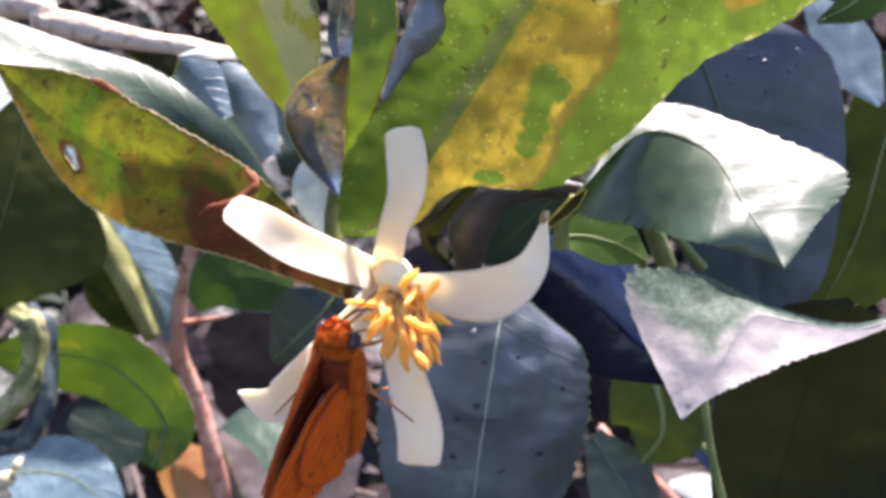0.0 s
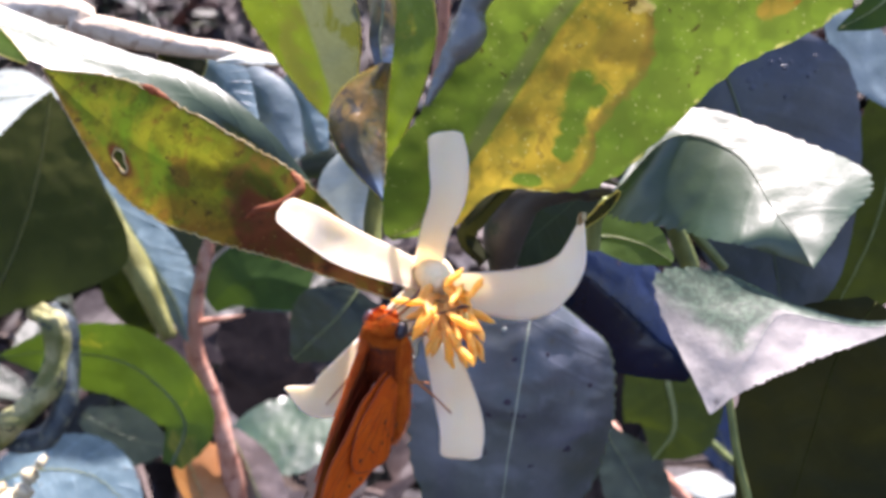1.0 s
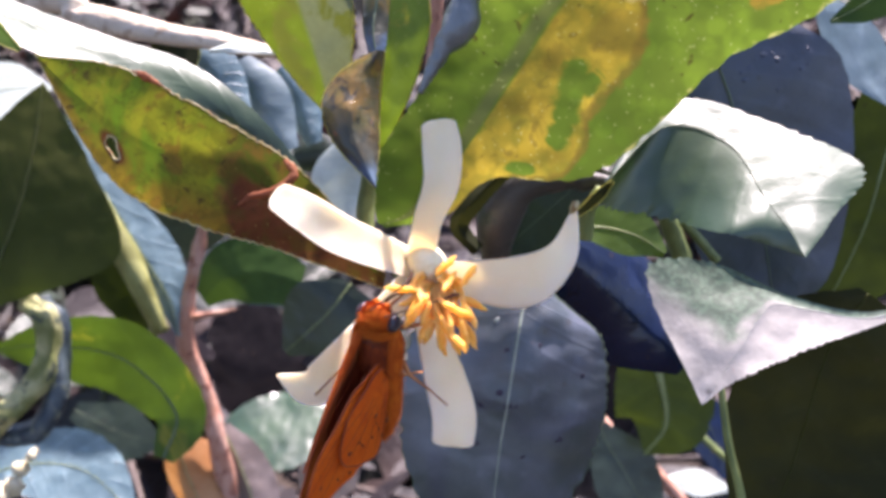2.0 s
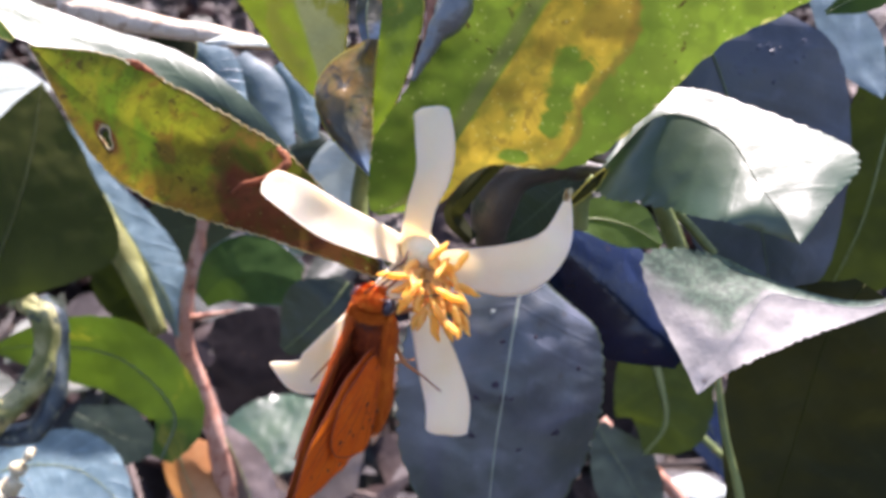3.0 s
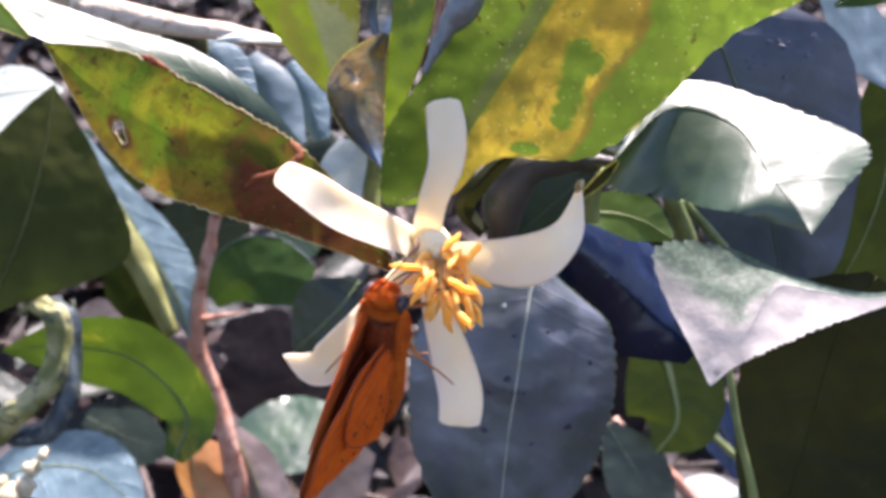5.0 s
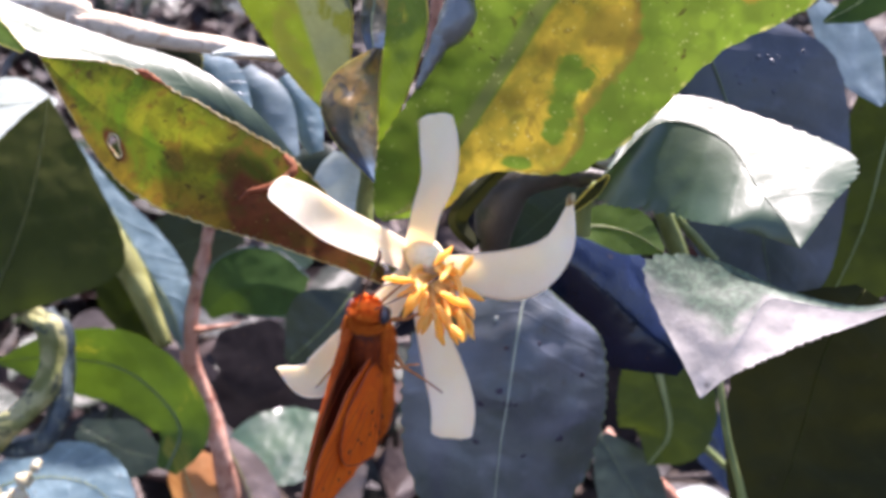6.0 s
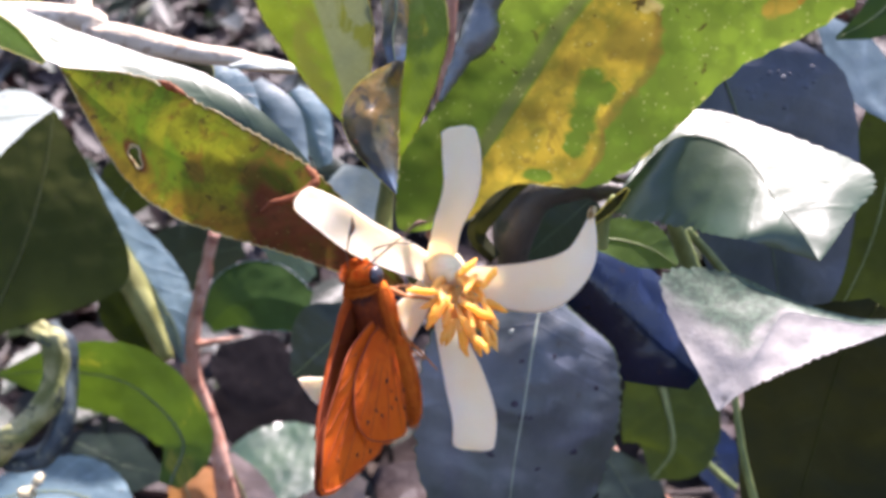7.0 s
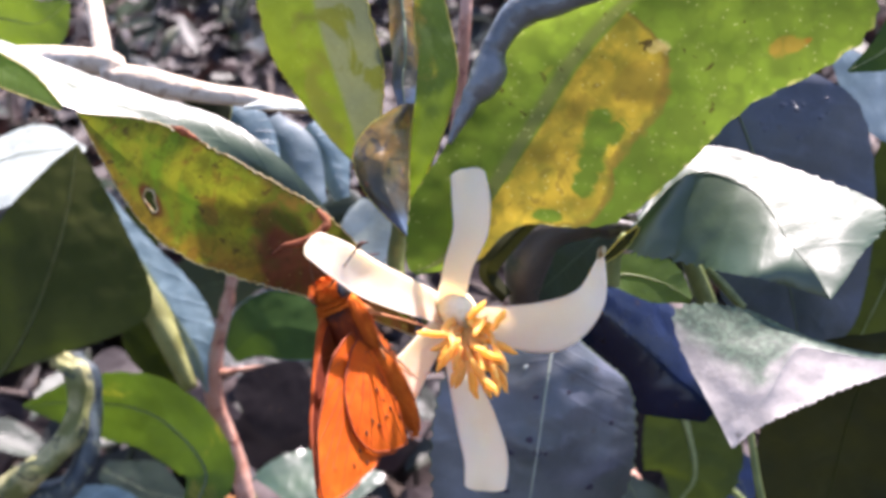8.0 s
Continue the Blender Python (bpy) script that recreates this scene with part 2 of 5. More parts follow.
    thin = g.mix(g.math("MULTIPLY", gland, 0.3), thin, (0.7, 0.7, 0.2))
    fleck = g.ramp(g.noise(700, 3, warp=0.6), 0.62, 0.68)
    front = g.mix(g.math("MULTIPLY", fleck, 0.7), front, (0.03, 0.018, 0.01))
    thin = g.mix(g.math("MULTIPLY", fleck, 0.7), thin, (0.06, 0.03, 0.01))
    height = g.math("ADD", g.math("MULTIPLY", veins(g, 8), 0.5), g.math("MULTIPLY", g.noise(400, 3), 0.8))
    lip = g.math("MULTIPLY", g.ramp(g.math("ABSOLUTE", g.math("SUBTRACT", across, 0.5)), 0.482, 0.493), g.ramp(g.noise(420, 2), 0.35, 0.6))  # thin margin
    thin = g.mix(g.math("MULTIPLY", lip, 0.6), thin, (0.5, 0.45, 0.14))
    front = g.mix(g.math("MULTIPLY", lip, 0.8), front, (0.36, 0.33, 0.12))
    return g.surface(front, 0.6, g.bump(height, 0.35), 0.12, thin=thin, share=0.40)


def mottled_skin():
    """Twisted dying leaf: olive and brown blotches, dark towards the middle, the sky's blue sheen painted into its tip.
    """
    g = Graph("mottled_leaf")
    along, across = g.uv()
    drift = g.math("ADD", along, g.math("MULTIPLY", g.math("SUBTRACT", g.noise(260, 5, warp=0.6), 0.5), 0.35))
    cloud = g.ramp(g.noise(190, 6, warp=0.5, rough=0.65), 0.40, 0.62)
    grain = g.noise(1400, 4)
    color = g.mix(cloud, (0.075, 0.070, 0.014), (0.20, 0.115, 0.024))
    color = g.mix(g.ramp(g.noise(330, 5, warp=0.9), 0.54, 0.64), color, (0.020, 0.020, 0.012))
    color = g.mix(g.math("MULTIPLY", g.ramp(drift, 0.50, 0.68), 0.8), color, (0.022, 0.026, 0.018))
    # blue-grey towards the tip paints the sky's reflection
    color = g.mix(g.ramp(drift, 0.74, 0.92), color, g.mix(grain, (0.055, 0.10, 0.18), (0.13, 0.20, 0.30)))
    color = g.mix(g.math("MULTIPLY", g.ramp(g.noise(420, 3), 0.66, 0.72), 0.7), color, (0.30, 0.11, 0.05))
    color = g.mix(g.math("MULTIPLY", grain, 0.4), color, (0.02, 0.016, 0.01))
    thin = g.mix(g.ramp(drift, 0.35, 0.6), g.mix(cloud, (0.10, 0.10, 0.012), (0.26, 0.15, 0.016)), (0.02, 0.02, 0.012))
    height = g.math("ADD", g.noise(420, 4), g.math("MULTIPLY", grain, 0.4))
    return g.surface(color, g.math("ADD", 0.26, g.math("MULTIPLY", grain, 0.2)), g.bump(height, 0.8), 0.55, thin=thin, share=0.25)


def plain_skin(name, a, b, rough, scale, fine, relief=0.5, distance=0.0004, spec=0.4, sub=0.0, thin=None, share=0.3, metal=0.0, c=None, dust=0.4):
    g = Graph(name)
    color = g.mix(g.ramp(g.noise(scale, 4), 0.38, 0.62), a, b)
    if c:
        color = g.mix(g.ramp(g.noise(scale * 2.3, 3, warp=0.4), 0.55, 0.64), color, c)
    grain = g.noise(fine, 4)
    color = g.mix(g.math("MULTIPLY", grain, dust), color, tuple(x * 0.5 for x in a))
    height = g.math("ADD", grain, g.noise(fine * 0.3, 3))
    return g.surface(color, g.math("ADD", rough, g.math("MULTIPLY", grain, 0.12)), g.bump(height, relief, distance), spec, metal, sub, thin=thin, share=share)


def island_skin(name, tones, rough, fine, share=0.2):
    g = Graph(name)
    r = g.node("ValToRGB")
    r.color_ramp.interpolation = "CONSTANT"
    while len(r.color_ramp.elements) < len(tones):
        r.color_ramp.elements.new(0.5)
    for n, (element, tone) in enumerate(zip(r.color_ramp.elements, tones)):
        element.position, element.color = n / len(tones), (*tone, 1)
    g.link(g.node("NewGeometry").outputs["Random Per Island"], r.inputs[0])
    grain = g.noise(fine, 4)
    color = g.mix(g.math("MULTIPLY", grain, 0.6), r.outputs[0], (0.03, 0.02, 0.018))
    return g.surface(color, rough, g.bump(grain, 0.6, 0.002), 0.4, thin=r.outputs[0], share=share)


YELLOWING = mined_skin()
SCORCHED = scorched_skin()
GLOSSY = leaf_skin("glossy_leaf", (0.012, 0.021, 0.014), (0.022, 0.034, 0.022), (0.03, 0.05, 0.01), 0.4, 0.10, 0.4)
SLATE = leaf_skin("slate_leaf", (0.028, 0.040, 0.048), (0.080, 0.090, 0.120), (0.03, 0.06, 0.01), 0.44, 0.06, 0.8, relief=0.35, vein=0.10)
SLATE_DARK = leaf_skin("blue_green_leaf", (0.030, 0.038, 0.056), (0.046, 0.056, 0.080), (0.03, 0.06, 0.01), 0.45, 0.06, 0.5, relief=0.35, vein=0.06)
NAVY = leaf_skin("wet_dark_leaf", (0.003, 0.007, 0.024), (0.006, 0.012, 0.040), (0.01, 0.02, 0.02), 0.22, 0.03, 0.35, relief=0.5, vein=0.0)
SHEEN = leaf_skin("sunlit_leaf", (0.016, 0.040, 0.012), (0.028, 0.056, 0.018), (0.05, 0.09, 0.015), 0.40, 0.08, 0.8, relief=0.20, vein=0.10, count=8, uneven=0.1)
# base colour lowered to darken leaves that hang in shade
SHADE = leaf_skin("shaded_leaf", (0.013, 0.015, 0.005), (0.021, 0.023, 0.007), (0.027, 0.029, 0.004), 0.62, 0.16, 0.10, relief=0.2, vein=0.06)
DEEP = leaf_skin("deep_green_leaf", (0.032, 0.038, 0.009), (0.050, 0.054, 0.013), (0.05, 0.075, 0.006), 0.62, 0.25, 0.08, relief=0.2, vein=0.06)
# near-black base colour stands in for deep shade
DUSK = leaf_skin("gap_shade_leaf", (0.003, 0.002, 0.003), (0.006, 0.004, 0.005), (0.02, 0.01, 0.01), 0.6, 0.05, 0.1, vein=0.02)
MID = leaf_skin("mid_green_leaf", (0.030, 0.066, 0.013), (0.045, 0.088, 0.018), (0.03, 0.055, 0.006), 0.55, 0.35, 0.15, relief=0.2, vein=0.05)
OLIVE = leaf_skin("olive_leaf", (0.030, 0.050, 0.010), (0.045, 0.068, 0.014), (0.028, 0.040, 0.004), 0.5, 0.45, 0.2, dots=0.1)
GLARE = leaf_skin("wet_leaf", (0.014, 0.034, 0.012), (0.03, 0.06, 0.02), (0.04, 0.09, 0.015), 0.36, 0.12, 1.0, relief=0.06, coat=0.3, vein=0.05, uneven=0.15)
# pale base paints the sun sheen; the speckled green band also holds shade
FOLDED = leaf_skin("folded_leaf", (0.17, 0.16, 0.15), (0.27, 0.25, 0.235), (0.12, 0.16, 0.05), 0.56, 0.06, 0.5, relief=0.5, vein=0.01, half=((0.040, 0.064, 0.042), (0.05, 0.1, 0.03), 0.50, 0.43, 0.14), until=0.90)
BRIGHT = leaf_skin("backlit_leaf", (0.06, 0.11, 0.02), (0.09, 0.15, 0.03), (0.130, 0.200, 0.010), 0.45, 0.55, 0.4, dots=0.2)
BRIGHT_STAINED = leaf_skin("stained_backlit_leaf", (0.06, 0.11, 0.02), (0.09, 0.15, 0.03), (0.200, 0.300, 0.014), 0.45, 0.55, 0.4, dots=0.25, stain=((0.26, 0.21, 0.04), (0.30, 0.24, 0.014), 85, 0.57))
ARCHED = leaf_skin("arching_leaf", (0.035, 0.075, 0.012), (0.055, 0.105, 0.018), (0.060, 0.105, 0.006), 0.5, 0.5, 0.2, dots=0.1, stain=((0.13, 0.14, 0.03), (0.17, 0.175, 0.01), 75, 0.60))
# the grey half paints reflected light, the green half is against the light
TWO_SIDED = leaf_skin("half_lit_leaf", (0.035, 0.065, 0.012), (0.06, 0.10, 0.02), (0.125, 0.175, 0.010), 0.5, 0.5, 0.2, dots=0.12, stain=((0.09, 0.11, 0.03), (0.075, 0.085, 0.008), 140, 0.54), half=((0.18, 0.20, 0.12), (0.075, 0.085, 0.03), 0.49, 0.56, 0.02))
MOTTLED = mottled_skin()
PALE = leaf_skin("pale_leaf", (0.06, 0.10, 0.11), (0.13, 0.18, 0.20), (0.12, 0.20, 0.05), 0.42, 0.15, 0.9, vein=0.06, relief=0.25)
# blue base colour paints the sky's glare on leaf tops
BLUISH = leaf_skin("sky_glare_leaf", (0.07, 0.13, 0.16), (0.15, 0.23, 0.26), (0.2, 0.3, 0.2), 0.5, 0.2, 0.7, vein=0.12, relief=0.6)
# whitish base: dry pale leaves, and sun glare painted on others
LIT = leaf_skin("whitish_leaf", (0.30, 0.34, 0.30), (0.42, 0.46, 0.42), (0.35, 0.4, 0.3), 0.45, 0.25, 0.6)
ROLLED = plain_skin("rolled_dead_leaf", (0.035, 0.030, 0.024), (0.075, 0.060, 0.042), 0.45, 90, 900, c=(0.02, 0.03, 0.015))
ROLL_GREEN = plain_skin("green_roll", (0.13, 0.13, 0.03), (0.26, 0.26, 0.09), 0.5, 120, 800)
GREY_ROLL = plain_skin("grey_roll", (0.035, 0.042, 0.044), (0.10, 0.115, 0.115), 0.24, 140, 800, 1.0, spec=0.8)
DEAD = plain_skin("dead_leaf", (0.30, 0.13, 0.045), (0.40, 0.24, 0.12), 0.6, 60, 500, thin=(0.45, 0.2, 0.05), share=0.3, c=(0.22, 0.10, 0.05))
DEAD_GREY = plain_skin("grey_dead_leaf", (0.09, 0.066, 0.062), (0.21, 0.165, 0.155), 0.65, 60, 500, thin=(0.3, 0.24, 0.2), share=0.2)
BARK = plain_skin("pale_bark", (0.52, 0.42, 0.31), (0.70, 0.60, 0.47), 0.75, 120, 900, 0.8, spec=0.2, c=(0.42, 0.31, 0.22))
TWIG = plain_skin("brown_twig", (0.36, 0.16, 0.10), (0.48, 0.28, 0.21), 0.6, 140, 900, 0.8, c=(0.20, 0.07, 0.045))
GREEN_STEM = plain_skin("green_stem", (0.10, 0.13, 0.035), (0.17, 0.20, 0.06), 0.5, 150, 900)
MOSSY = plain_skin("mossy_stick", (0.10, 0.11, 0.025), (0.30, 0.28, 0.13), 0.65, 130, 900, 1.0, c=(0.022, 0.030, 0.022))
SHADE_BARK = plain_skin("shaded_bark", (0.012, 0.022, 0.030), (0.045, 0.065, 0.072), 0.5, 160, 800, 1.0, c=(0.13, 0.14, 0.10))
RIB = plain_skin("leaf_rib", (0.16, 0.19, 0.07), (0.22, 0.25, 0.10), 0.5, 200, 1200)
OLIVE_RIB = plain_skin("olive_leaf_rib", (0.10, 0.11, 0.04), (0.13, 0.14, 0.05), 0.55, 200, 1200, thin=(0.25, 0.28, 0.06), share=0.5)
RIM = plain_skin("dry_leaf_rim", (0.42, 0.33, 0.14), (0.60, 0.52, 0.30), 0.6, 300, 1500, thin=(0.5, 0.4, 0.14), share=0.3, c=(0.22, 0.09, 0.03))
LIP = plain_skin("scorched_lip", (0.20, 0.060, 0.026), (0.34, 0.13, 0.06), 0.65, 350, 1500, 0.9, spec=0.2, thin=(0.4, 0.18, 0.06), share=0.3, c=(0.13, 0.045, 0.02))
EDGE = plain_skin("leaf_edge", (0.30, 0.32, 0.08), (0.42, 0.36, 0.12), 0.5, 300, 1500, thin=(0.6, 0.55, 0.1), share=0.5, c=(0.28, 0.14, 0.04))
RIB_GREY = plain_skin("grey_leaf_rib", (0.22, 0.26, 0.21), (0.30, 0.33, 0.28), 0.5, 200, 1200)
RIB_DARK = plain_skin("dark_leaf_rib", (0.06, 0.085, 0.045), (0.09, 0.12, 0.06), 0.45, 200, 1200)
PETAL = plain_skin("petal", (0.97, 0.80, 0.53), (0.98, 0.86, 0.63), 0.42, 150, 1800, 0.2, 0.0002, 0.4, sub=0.6, thin=(0.98, 0.83, 0.60), share=0.45, dust=0.05)
ANTHER = plain_skin("anther", (0.99, 0.48, 0.06), (0.99, 0.62, 0.16), 0.55, 400, 2600, 0.3, 0.0002, sub=0.4, thin=(0.99, 0.60, 0.12), share=0.45, dust=0.08)
FILAMENT = plain_skin("filament", (0.99, 0.52, 0.10), (0.99, 0.66, 0.22), 0.5, 300, 2000, 0.2, 0.0002, sub=0.5, thin=(0.99, 0.70, 0.24), share=0.45, dust=0.08)
PISTIL = plain_skin("pistil", (0.72, 0.58, 0.30), (0.84, 0.74, 0.48), 0.4, 300, 2000, 0.3, 0.0002, sub=0.5)
WING = plain_skin("orange_wing", (0.60, 0.092, 0.003), (0.68, 0.128, 0.005), 0.65, 260, 3200, 0.5, 0.0001, 0.2, thin=(0.8, 0.2, 0.01), share=0.25, c=(0.56, 0.085, 0.005), dust=0.25)
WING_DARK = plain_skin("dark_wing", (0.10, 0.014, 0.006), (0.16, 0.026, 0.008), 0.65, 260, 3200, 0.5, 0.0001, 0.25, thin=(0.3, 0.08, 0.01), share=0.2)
VEIN = plain_skin("wing_vein", (0.26, 0.040, 0.005), (0.34, 0.060, 0.006), 0.6, 300, 2600)
SPOT = plain_skin("wing_spot", (0.10, 0.03, 0.008), (0.16, 0.045, 0.01), 0.7, 300, 2600)
DARK_SPOT = plain_skin("dark_spot", (0.022, 0.016, 0.030), (0.035, 0.024, 0.042), 0.7, 300, 2600)
FUR = plain_skin("orange_fur", (0.48, 0.095, 0.010), (0.60, 0.145, 0.014), 0.8, 500, 3600, 0.6, 0.0002, 0.1)
FUR_MID = plain_skin("rusty_fur", (0.30, 0.045, 0.006), (0.40, 0.070, 0.010), 0.8, 500, 3600, 0.6, 0.0002, 0.1)
FUR_DARK = plain_skin("brown_fur", (0.12, 0.022, 0.008), (0.20, 0.040, 0.012), 0.8, 500, 3600, 0.6, 0.0002, 0.1)
FUR_NECK = plain_skin("neck_fur", (0.05, 0.018, 0.014), (0.09, 0.03, 0.02), 0.75, 500, 3600, 0.6, 0.0002, 0.2)
EYE = plain_skin("compound_eye", (0.018, 0.018, 0.026), (0.035, 0.034, 0.045), 0.3, 900, 6000, 0.3, 0.00005, 0.5)
LEG = plain_skin("leg", (0.36, 0.12, 0.03), (0.44, 0.17, 0.05), 0.6, 500, 3000)
FEELER = plain_skin("feeler", (0.07, 0.03, 0.018), (0.12, 0.05, 0.025), 0.5, 500, 3000)
CREAM = plain_skin("cream_bud", (0.34, 0.29, 0.17), (0.52, 0.46, 0.32), 0.5, 200, 1500, sub=0.4)
# soil and litter tones are lowered in place of the shade on them
SOIL = plain_skin("soil", (0.026, 0.018, 0.014), (0.050, 0.034, 0.026), 0.9, 14, 160, 0.9, 0.006, c=(0.018, 0.014, 0.012))
LITTER = island_skin("litter", [(0.010, 0.006, 0.006), (0.017, 0.008, 0.008), (0.030, 0.017, 0.016), (0.008, 0.005, 0.007), (0.013, 0.007, 0.007), (0.060, 0.042, 0.042), (0.008, 0.012, 0.007), (0.009, 0.006, 0.009), (0.008, 0.006, 0.008), (0.026, 0.011, 0.009)], 0.6, 240)
UNDERGROWTH = island_skin("undergrowth", [(0.022, 0.032, 0.018), (0.03, 0.045, 0.02), (0.018, 0.024, 0.02), (0.05, 0.07, 0.05), (0.03, 0.036, 0.03), (0.04, 0.055, 0.02)], 0.4, 300, 0.3)
TWIGLETS = island_skin("fallen_twigs", [(0.10, 0.07, 0.055), (0.18, 0.14, 0.12), (0.05, 0.036, 0.03)], 0.7, 400, 0.02)


# ---- shapes ----
def at(place):
    """A place of the shrub (right, up, away) in the world."""
    return SHRUB @ Vector((place[0], place[1], -place[2]))


def spline(points, t):
    """A smooth curve through the points at t from 0 to 1; works for numbers and vectors."""
    n = len(points) - 1
    k = min(int(t * n), n - 1)
    f = t * n - k
    b, c = points[k], points[k + 1]
    a = points[k - 1] if k else b * 2 - c
    d = points[k + 2] if k + 2 <= n else c * 2 - b
    return 0.5 * ((b * 2) + (c - a) * f + (a * 2 - b * 5 + c * 4 - d) * f * f + (b * 3 - a - c * 3 + d) * f ** 3)


def mesh_of(name, verts, faces, material, smooth=True, uvs=None, materials=None, slots=None):
    me = bpy.data.meshes.new(name)
    me.from_pydata([tuple(v) for v in verts], [], faces)
    for m in materials or [material]:
        me.materials.append(m)
    if smooth:
        me.polygons.foreach_set("use_smooth", [True] * len(me.polygons))
    if slots:
        me.polygons.foreach_set("material_index", slots)
    if uvs:
        layer = me.uv_layers.new(name="UVMap")
        for loop in me.loops:
            layer.data[loop.index].uv = uvs[loop.vertex_index]
    me.validate()
    return me


def piece(name, me, parent, label=""):
    ob = new(name, me)
    ob.parent = parent
    return tagged(ob, label)


def thing(name, place, label, category, group="", kind=""):
    ob = new(name)
    ob.location = place
    ob.empty_display_size = 0.005
    bpy.context.view_layer.update()
    return tagged(ob, label, category, group, kind)


def tube_data(points, radii, ring=10, steps=24, lump=0.0, seed=0.0):
    """Verts and faces of a closed, tapered tube along a smooth curve."""
    pts, rad = [Vector(p) for p in points], list(radii)
    verts, faces = [], []
    side = None
    for i in range(steps + 1):
        t = i / steps
        c = spline(pts, t)
        ahead = (spline(pts, min(1, t + 0.01)) - spline(pts, max(0, t - 0.01))).normalized()
        side = (side - ahead * side.dot(ahead)).normalized() if side else ahead.orthogonal().normalized()
        up = ahead.cross(side)
        r = max(spline(rad, t), 1e-5)
        for j in range(ring):
            a = 2 * math.pi * j / ring
            way = side * math.cos(a) + up * math.sin(a)
            k = 1 + lump * noise.noise(c * (0.6 / r) * 0.35 + way * 0.8 + Vector((seed, 0, 0)))
            verts.append(c + way * r * k)
    for i in range(steps):
        for j in range(ring):
            a, b = i * ring + j, i * ring + (j + 1) % ring
            faces.append((a, b, b + ring, a + ring))
    for base, turn in ((0, 1), (steps * ring, -1)):
        verts.append(sum((verts[base + j] for j in range(ring)), Vector()) / ring)
        tip = len(verts) - 1
        for j in range(ring):
            a, b = base + j, base + (j + 1) % ring
            faces.append((b, a, tip) if turn > 0 else (a, b, tip))
    return verts, faces


def tube(name, points, radii, material, parent, label="", ring=10, steps=24, lump=0.12, place=at, seed=0.0):
    top = parent.parent if parent.parent else parent
    base = top.matrix_world.translation if place is at else Vector()
    pts = [place(p) - base for p in points]
    v, f = tube_data(pts, radii, ring, steps, lump, seed)
    return piece(name, mesh_of(name, v, f, material), parent, label)


def leaf(plant, mid, wl, wr, material, label, tilt=(0.0, 0.0), curl=(0.0, 0.0), rib=RIB, rib_size=0.00025, wave=0.0006, teeth=0.03, hole=None, seed=0, steps=72, cross=26, edge=None):
    """A leaf blade along a smooth midrib. mid: places of the shrub from the stalk to the tip; wl, wr: the half widths at even steps,
    or, for a bent or folded leaf, the guiding curves of its two margins; tilt: how far each half falls back per metre of width;
    curl: the same, growing with the square of the width."""
    rng = random.Random(seed)
    base = plant.matrix_world.translation
    pts = [Vector(p) for p in mid]
    bent = isinstance(wl[0], tuple)
    wl, wr = ([Vector(p) for p in wl], [Vector(p) for p in wr]) if bent else (list(wl), list(wr))
    places, verts, uvs, faces = [], [], [], []
    shift = Vector((rng.uniform(0, 50), rng.uniform(0, 50), rng.uniform(0, 50)))
    count = int(steps * 0.55)
    for i in range(steps + 1):
        t = i / steps
        c = spline(pts, t)
        ahead = spline(pts, min(1, t + 0.02)) - spline(pts, max(0, t - 0.02))
        flat = Vector((-ahead.y, ahead.x, 0)).normalized()
        for j in range(cross + 1):
            q = j / cross * 2 - 1                       # -1: right margin, 1: left margin
            to = spline(wl if q > 0 else wr, t)
            w = max((to - c).length if bent else to, 0.00012)
            tooth = 1 - teeth * (1 + 1.4 * noise.noise(shift + Vector((0, t * 23, 0)))) * abs(math.sin(t * count * 1.7 + noise.noise(shift + Vector((t * 9, 0, 0))) * 2)) * max(0, abs(q) - 0.8) * 5
            side = 0 if q > 0 else 1
            off = abs(q) * w * tooth
            if bent:
                p = c + (to - c) * abs(q) * tooth
                p.z += curl[side] * w * abs(q) * (abs(q) - 1)
            else:
                p = c + flat * (off if q > 0 else -off)
                p.z += tilt[side] * off + curl[side] * off * abs(q)
            p.z += wave * noise.noise(shift + p * 95) * (0.3 + abs(q)) + wave * 0.35 * noise.noise(shift + p * 330)
            places.append(p)
            verts.append(at(p) - base)
            uvs.append((t, 0.5 + 0.5 * q))
    row = cross + 1
    for i in range(steps):
        for j in range(cross):
            if hole:
                du, dv = (i + 0.5) / steps - hole[0], (j + 0.5) / cross - hole[1]
                if (du / hole[2]) ** 2 + (dv / hole[3]) ** 2 < 1:
                    continue
            a = i * row + j
            faces.append((a, a + 1, a + 1 + row, a + row))
    blade = piece("leaf", mesh_of("leaf", verts, faces, material, uvs=uvs), plant, label)
    if edge:
        out, loops = [], []
        for j in (0, cross):
            v, f = tube_data([verts[i * row + j] for i in range(0, steps + 1, 1)], [0.00009, 0.00011, 0.00011, 0.00009], 5, steps * 2, 0.5, seed)
            loops += [tuple(k + len(out) for k in face) for face in f]
            out += v
        piece("margin", mesh_of("margin", out, loops, edge), blade, "pale thickened margin")
    if hole:
        ring = []
        for k in range(25):
            a = 2 * math.pi * k / 24
            f = 1.12 + 0.16 * math.sin(3 * a + 1) + 0.10 * math.sin(5 * a)
            x, y = (hole[0] + math.cos(a) * hole[2] * f) * steps, (hole[1] + math.sin(a) * hole[3] * f) * cross
            i, j = int(x), int(y)
            lower = verts[i * row + j].lerp(verts[i * row + j + 1], y - j)
            ring.append(lower.lerp(verts[(i + 1) * row + j].lerp(verts[(i + 1) * row + j + 1], y - j), x - i))
        v, f = tube_data(ring, [0.00010, 0.00018, 0.00012, 0.00018, 0.00010], 6, 72, 0.5, seed)
        piece("hole_rim", mesh_of("hole_rim", v, f, edge), blade, "pale torn rim of the hole")
